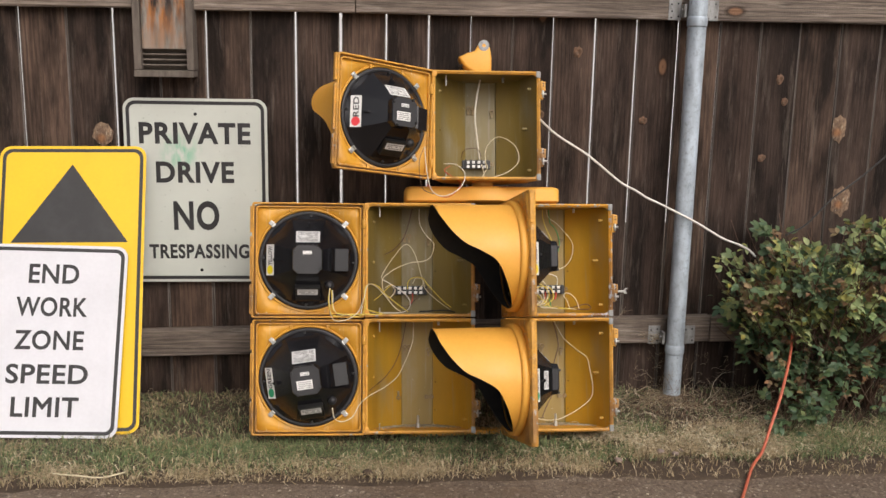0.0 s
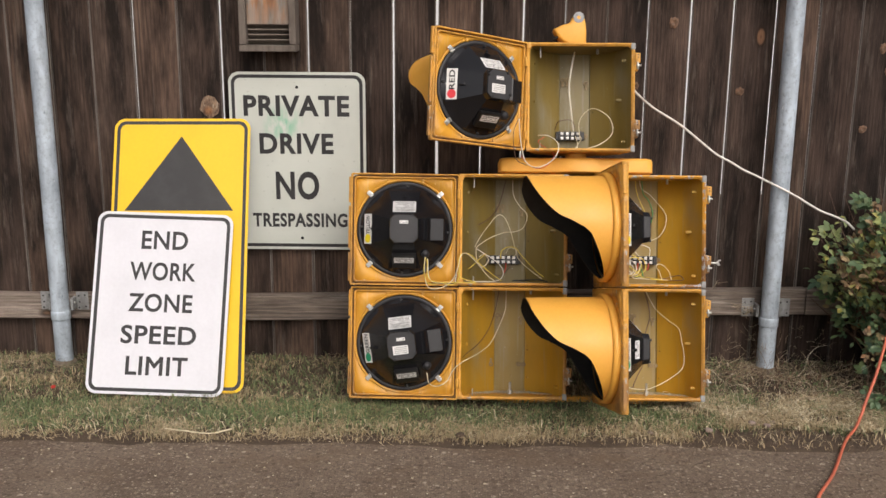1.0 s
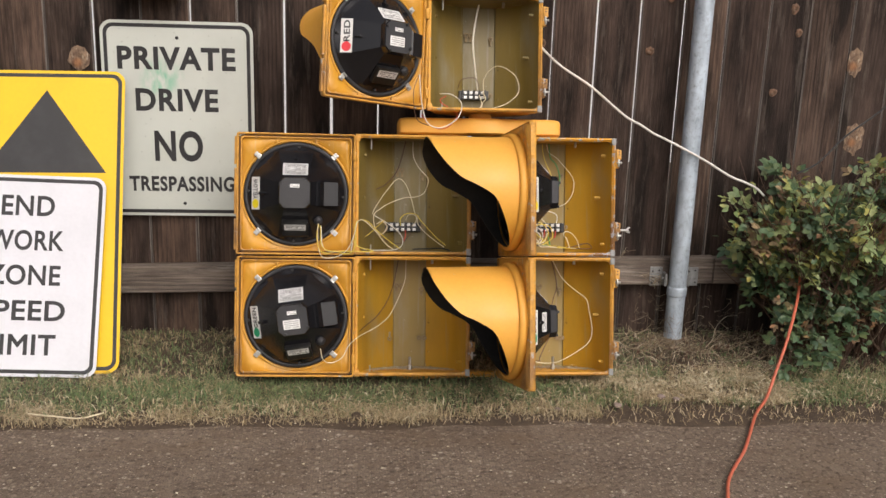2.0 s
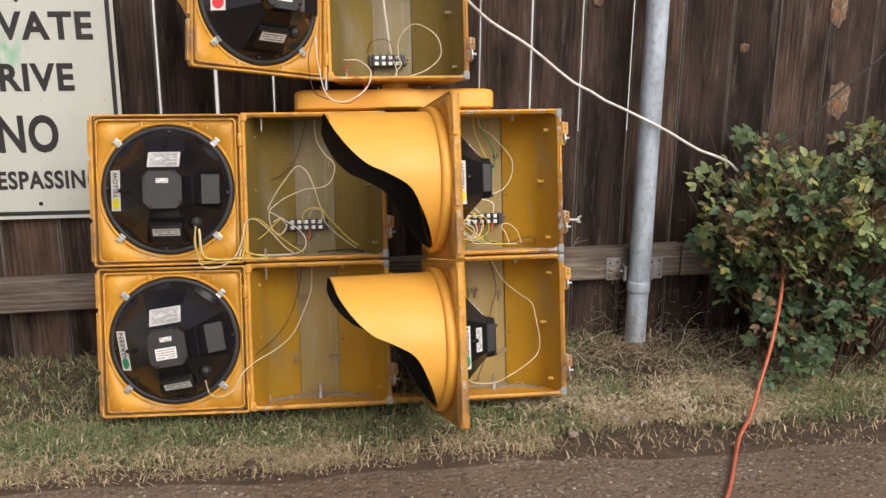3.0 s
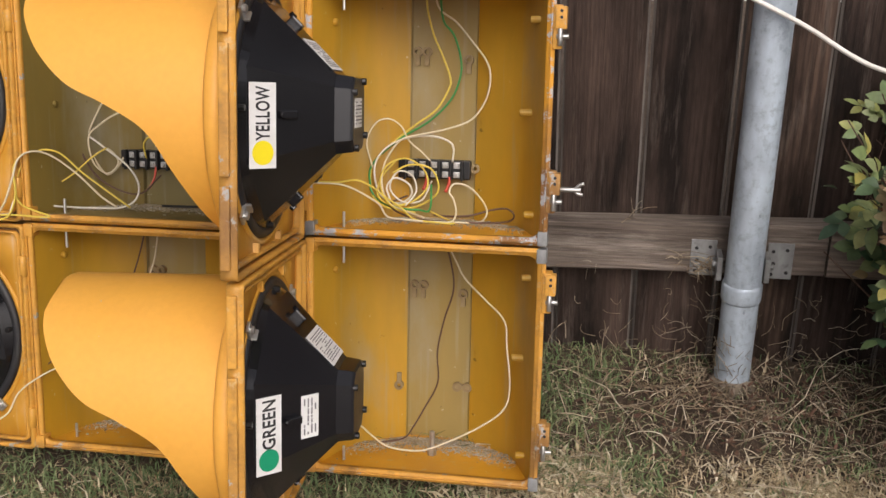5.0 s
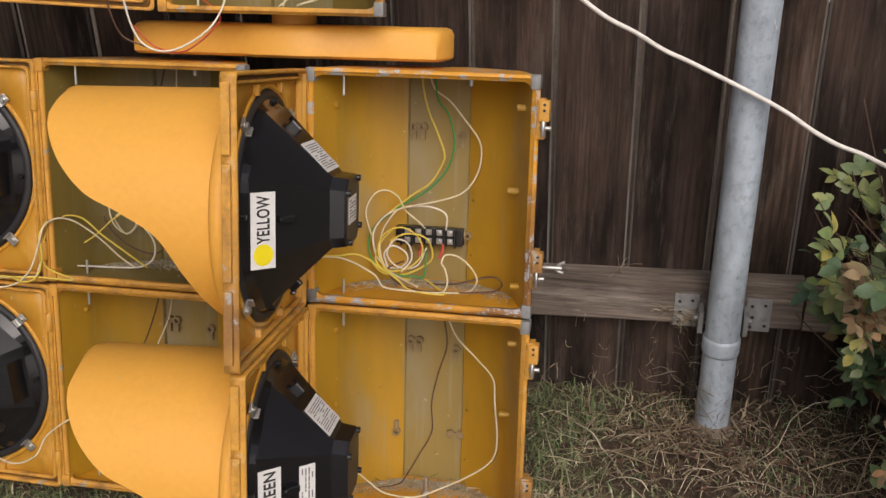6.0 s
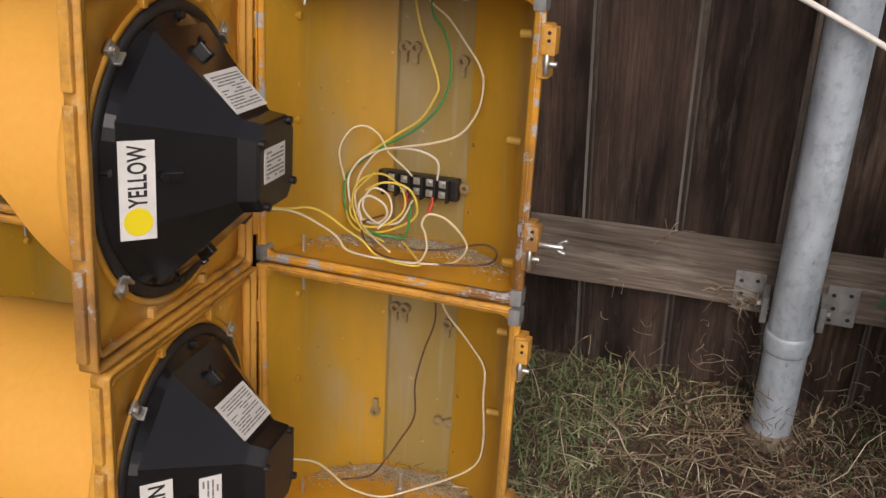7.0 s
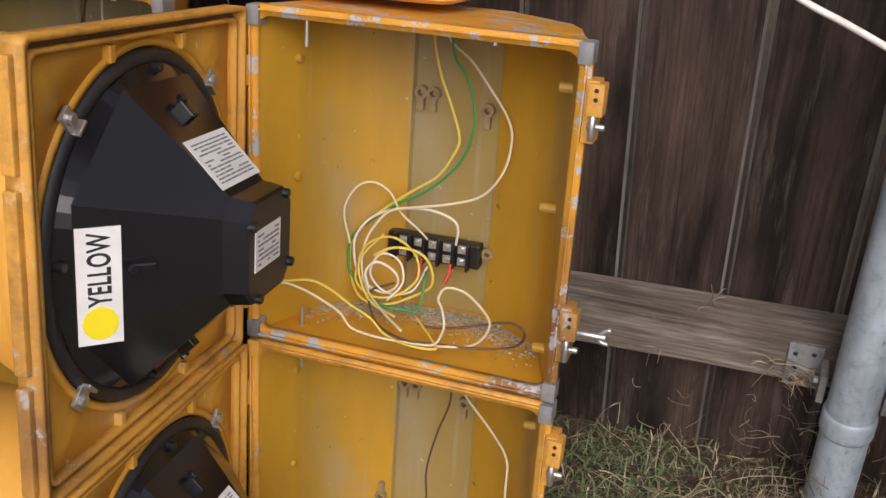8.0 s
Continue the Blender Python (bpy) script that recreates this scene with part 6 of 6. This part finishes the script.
def greenness(x, y):
    n = (noise.noise((x * 2.3, y * 5, 5.1)) + 0.6 * noise.noise((x * 11, y * 15, 6.1))) * 0.5 + 0.5
    n = max(0.0, min(1.0, n))
    if x > 0.42:
        # tufts beside the signal, in the straw and in front of the shrub
        tuft = max(0.0, min(1.0, 3.2 * noise.noise((x * 7, y * 9, 1.4)) - 0.25))
        shrub_side = max(0.0, min(1.0, (x - 0.98) / 0.12)) * math.exp(-((y - 3.17) / 0.13) ** 2)
        beside = max(0.0, 1 - abs(x - 0.53) / 0.15) * (1.0 if y > 3.22 else 0.25)
        return edge_fade(y - 0.05) * min(1.0, 0.10 * n + (0.50 * tuft if y < 3.34 else 0.12 * tuft) + shrub_side * (0.2 + n) + 0.95 * beside * n)
    g = 1.0 if x < -0.4 else 0.6
    band_y = math.exp(-((y - 3.12) / 0.12) ** 2) + (0.0 if y < 3.3 else 0.75 if x > 0.3 else 0.25)
    return edge_fade(y) * min(1, g * (0.25 + 1.3 * n ** 1.5) * band_y * 1.1)


def dryness(x, y):
    n = (noise.noise((x * 4.1, y * 7, 9.7)) + 0.6 * noise.noise((x * 13, y * 17, 2.7))) * 0.5 + 0.5
    n = max(0.0, min(1.0, n))
    if x > 0.42:
        front = 3.055 + 0.05 * noise.noise((x * 5, 0, 3))
        if y < front:
            return 0.03
        back = 1.0 if y < 3.22 else max(0.03, 1 - (y - 3.22) / 0.12)
        return min(1.0, back * (0.05 + 1.5 * n ** 3) * (1.0 if x < 1.0 else 0.45))
    g = 0.55
    near = 1.0 if y < 3.05 else (1.0 if x > 0.45 else 0.36) if y < 3.33 else 0.4
    if x > 0.6 and y < 3.05 + 0.05 * noise.noise((x * 5, 0, 3)):
        return 0.05
    return edge_fade(y + 0.03) * min(1, g * near * (0.06 + 2.2 * n ** 3))


blades("green_grass", M_GREEN, "short green grass growing along the fence", 38000, 1, greenness, (0.014, 0.048), 0.0029, 1.2)
def deadness(x, y):
    n = max(0.0, min(1.0, 0.5 + 0.6 * noise.noise((x * 9, y * 11, 4.2))))
    return edge_fade(y - 0.03) * n * (1.0 if y > 3.32 else 0.30) * (1.0 if x > 0.4 else 0.5)


blades("dead_grass", M_DEAD, "brown dead grass and weeds at the foot of the fence", 8000, 5, deadness, (0.016, 0.060), 0.0022, 2.0)
blades("dry_grass", M_STRAW, "dry straw-coloured grass along the driveway's edge", 46000, 2, dryness, (0.012, 0.046), 0.0027, 1.6)


def thatch(x, y):
    # pale matted straw in patches before the pole
    n = noise.noise((x * 6.5, y * 8, 3.3)) + 0.5 * noise.noise((x * 17, y * 19, 8.8))
    front = 3.052 + 0.05 * noise.noise((x * 5, 0, 3))
    if y < front or x < 0.36:
        return 0.0 if x > 0.36 else 0.06 * edge_fade(y) * (y < 3.12)
    back = 1.0 if y < 3.22 else max(0.04, 1 - (y - 3.22) / 0.14)
    return max(0.0, min(1.0, 0.25 + 1.3 * n)) * back * (1.0 if x < 1.05 else 0.5)


blades("matted_straw", M_THATCH, "pale matted straw at the driveway's edge", 7500, 6, thatch, (0.025, 0.065), 0.0042, 2.6)


def fine_straw(x, y):
    # thin criss-crossing straw on the dark soil round the pole
    if not (0.46 < x < 1.15 and 3.20 < y < 3.60):
        return 0.0
    n = 0.5 + 0.7 * noise.noise((x * 12, y * 14, 7.7))
    return max(0.0, min(1.0, n)) * (1.0 if y < 3.5 else 0.6)


blades("fine_straw", M_THATCH, "thin pale straw lying criss-cross on the soil", 1500, 12, fine_straw, (0.022, 0.060), 0.0015, 2.8)


def dead_stems():
    rng = random.Random(8)
    bm = bmesh.new()
    for x, y, z, n in ((0.62, 3.592, 0.279, 7), (0.725, 3.585, 0.19, 12), (0.70, 3.583, 0.215, 8), (0.56, 3.60, 0.185, 6)):
        for k in range(n):
            p = Vector((x + rng.gauss(0, 0.008), y, z + rng.gauss(0, 0.004)))
            d = Vector((rng.gauss(0, 0.03), rng.uniform(-0.016, 0.0), rng.gauss(0.004, 0.012)))
            tube(bm, [p, p + d * 0.5 + Vector((0, 0, 0.004)), p + d], 0.0007, 4, 2, 0.0004)
    spots = [(0.80, 3.5, 0.14, 0.05, 60), (0.98, 3.45, 0.16, 0.08, 65), (1.25, 3.35, 0.25, 0.10, 75), (0.62, 3.5, 0.14, 0.05, 60), (0.80, 3.42, 0.22, 0.09, 110), (1.02, 3.36, 0.10, 0.08, 70), (-1.75, 3.5, 0.16, 0.05, 45), (0.75, 3.25, 0.25, 0.10, 55), (-1.45, 3.5, 0.3, 0.05, 30)]
    for cx, cy, sx, sy, n in spots:
        for k in range(n):
            p = Vector((rng.gauss(cx, sx), min(3.61, rng.gauss(cy, sy)), 0.0))
            a = rng.uniform(0, 2 * math.pi)
            L = rng.uniform(0.025, 0.085) if rng.random() < 0.93 else rng.uniform(0.10, 0.20)
            d = Vector((math.cos(a) * 0.9, math.sin(a) * 0.5, rng.uniform(0.1, 0.9))).normalized()
            pts = [p.copy()]
            for q in range(4):
                p = p + d * (L / 4)
                p.y = min(p.y, 3.592 if 0.12 < p.z < 0.3 else 3.628)
                d = (d + Vector((rng.gauss(0, 0.25), rng.gauss(0, 0.2), rng.gauss(-0.28, 0.25)))).normalized()
                p.z = max(p.z, 0.006)
                pts.append(p.copy())
            r = rng.uniform(0.0006, 0.0013)
            tube(bm, pts, r, 4, 2, r * 0.5)
            if rng.random() < 0.35:
                q = pts[3]
                tube(bm, [q, q + Vector((rng.gauss(0, 0.02), rng.gauss(0, 0.01), rng.gauss(0.01, 0.015))), q + Vector((rng.gauss(0, 0.035), rng.gauss(0, 0.015), rng.gauss(0.01, 0.025)))], r * 0.8, 4, 2, r * 0.4)
    # pale curly wisps against the foot of the boards
    for k in range(95):
        cx = rng.choice((0.58, 0.66, 0.74, 0.74, 0.76, 0.84, 0.90, 0.96, 1.02))
        p = Vector((rng.gauss(cx, 0.035), rng.uniform(3.596, 3.626), abs(rng.gauss(0.045, 0.05))))
        a = rng.uniform(0, 2 * math.pi)
        d = Vector((math.cos(a), 0, math.sin(a) + 0.2)).normalized()
        pts = [p.copy()]
        bend = rng.gauss(0, 0.28)
        L = rng.uniform(0.018, 0.060)
        for q in range(5):
            p = p + d * (L / 5)
            d = Vector((d.x * math.cos(bend) - d.z * math.sin(bend), rng.gauss(0, 0.15), d.x * math.sin(bend) + d.z * math.cos(bend))).normalized()
            bend += rng.gauss(0, 0.3)
            p.y = min(p.y, 3.590 if 0.13 < p.z < 0.28 else 3.628)
            p.z = max(p.z, 0.004)
            pts.append(p.copy())
        r = rng.uniform(0.0004, 0.0007)
        tube(bm, pts, r, 4, 2, r * 0.6)
    # straw clinging to the foot of the pole
    for k in range(34):
        a = rng.uniform(math.pi * 0.95, math.pi * 2.0)
        p = Vector((POLE_X + 0.0315 * math.cos(a), POLE_Y + 0.0315 * math.sin(a), abs(rng.gauss(0.0, 0.055)) + 0.006))
        b = a + rng.gauss(0, 0.25)
        q = Vector((POLE_X + 0.032 * math.cos(b), POLE_Y + 0.032 * math.sin(b), p.z + rng.gauss(0.012, 0.010)))
        q.z = max(q.z, 0.004)
        o = Vector((math.cos(b), math.sin(b), 0)) * 0.002
        tube(bm, [p, (p + q) / 2 + o, q + o * 2], 0.0006, 4, 2, 0.0004)
    # a few long pale stalks lying beside the pole
    for x, y, L, up, a in ((0.955, 3.43, 0.17, 0.045, 0.10), (1.02, 3.38, 0.10, 0.09, 1.2), (0.70, 3.36, 0.09, 0.03, 0.45), (0.80, 3.25, 0.10, 0.012, -0.6), (0.66, 3.43, 0.05, 0.01, 0.1)):
        p, d = Vector((x, y, 0.012)), Vector((math.cos(a), math.sin(a) * 0.5, 0))
        tube(bm, [p, p + d * L * 0.4 + Vector((0, 0, up * 0.7)), p + d * L + Vector((0, 0.004, up))], 0.0015, 5, 3, 0.0008)
    # a tuft caught behind the bracket
    for k in range(26):
        p = Vector((0.742 + rng.gauss(0, 0.012), 3.585, 0.205 + rng.gauss(0, 0.008)))
        d = Vector((rng.gauss(0.01, 0.02), rng.uniform(-0.016, -0.002), rng.gauss(-0.006, 0.012)))
        tube(bm, [p, p + d * 0.5 + Vector((0, -0.003, 0.003)), p + d], 0.0008, 4, 2, 0.0005)
    tagged(part("dead_stems", bm, M_STALK), "tangle of dead weed stems round the poles and shrub", "weeds", kind="stuff")


dead_stems()


def litter():
    run("straw_stalk", [(-1.13, 2.985, 0.006), (-1.06, 2.965, 0.008), (-0.99, 2.955, 0.006), (-0.93, 2.975, 0.012)], 0.0022, M_CREAMWIRE, "pale dry stalk lying at the driveway's edge", "stalk")
    bm = bmesh.new()
    bmesh.ops.create_icosphere(bm, subdivisions=2, radius=0.016)
    for v in bm.verts:
        v.co *= 1 + 0.35 * noise.noise(v.co * 60)
        v.co.z *= 0.6
    tagged(part("pebble", bm, M_DIRT, m=pose(-0.26, 2.965, 0.002), smooth=60), "small brown pebble at the grass edge", "pebble")
    for px, py, s in ((0.62, 3.075, 0.013), (0.66, 3.060, 0.011), (0.685, 3.085, 0.009), (0.475, 3.02, 0.013), (0.91, 3.05, 0.010), (0.30, 3.00, 0.009)):
        bm = bmesh.new()
        bmesh.ops.create_icosphere(bm, subdivisions=2, radius=s)
        for v in bm.verts:
            v.co *= 1 + 0.3 * noise.noise(v.co * 70 + Vector((px * 9, py * 5, 0)))
            v.co.z *= 0.55
        tagged(part("pebble", bm, M_STONE, m=pose(px, py, s * 0.3), smooth=60), "small pinkish-grey pebble lying in the dry grass", "pebble", "pebbles in the grass")
    bm = bmesh.new()
    slab(bm, circle(0.008, 8), -0.001, 0.001)
    tagged(part("petal", bm, M_PETAL, m=pose(-1.57, 3.27, 0.02, -70)), "small red petal lying in the grass", "petal")
    rng = random.Random(3)
    bm = bmesh.new()
    for k in range(260):
        x, y = rng.uniform(-2.2, 1.8), 2.95 - abs(rng.gauss(0, 0.5))
        if y < 0.8:
            continue
        s = rng.uniform(0.0015, 0.0042)
        r = bmesh.ops.create_icosphere(bm, subdivisions=1, radius=s, matrix=pose(x, y, s * 0.3) @ Matrix.Diagonal((1, rng.uniform(0.6, 1), 0.5, 1)))
    tagged(part("stone_chips", bm, M_DUST), "pale stone chips on the asphalt", "gravel", kind="stuff")


def fallen_leaves():
    """Curled brown leaves and bits on the soil round the pole and under the shrub."""
    rng = random.Random(17)
    verts, faces = [], []
    for k in range(650):
        x, y = rng.gauss(0.94, 0.20), rng.gauss(3.45, 0.085)
        if not (0.52 < x < 1.5 and 3.14 < y < 3.62):
            continue
        L, w, a = rng.uniform(0.003, 0.009), rng.uniform(0.0015, 0.004), rng.uniform(0, 2 * math.pi)
        z, tilt = 0.006 + rng.uniform(0, 0.012), rng.gauss(0, 0.45)
        ux, uy = math.cos(a), math.sin(a)
        i0 = len(verts)
        for f, ww, up in ((-1, 0.3, 0.5), (0, 1.0, -0.1), (1, 0.2, 0.6)):
            for sgn in (-1, 1):
                verts.append((x + ux * L * f - uy * w * ww * sgn, y + uy * L * f + ux * w * ww * sgn, max(0.003, z + L * f * tilt * 0.5 + w * up * 0.7 + w * tilt * sgn * 0.5)))
        faces += [(i0, i0 + 1, i0 + 3, i0 + 2), (i0 + 2, i0 + 3, i0 + 5, i0 + 4)]
    me = bpy.data.meshes.new("fallen_leaves")
    me.from_pydata(verts, [], faces)
    me.materials.append(M_LITTER)
    tagged(new("fallen_leaves", me), "small curled brown fallen leaves on the soil", "leaf litter", kind="stuff")


fallen_leaves()
litter()
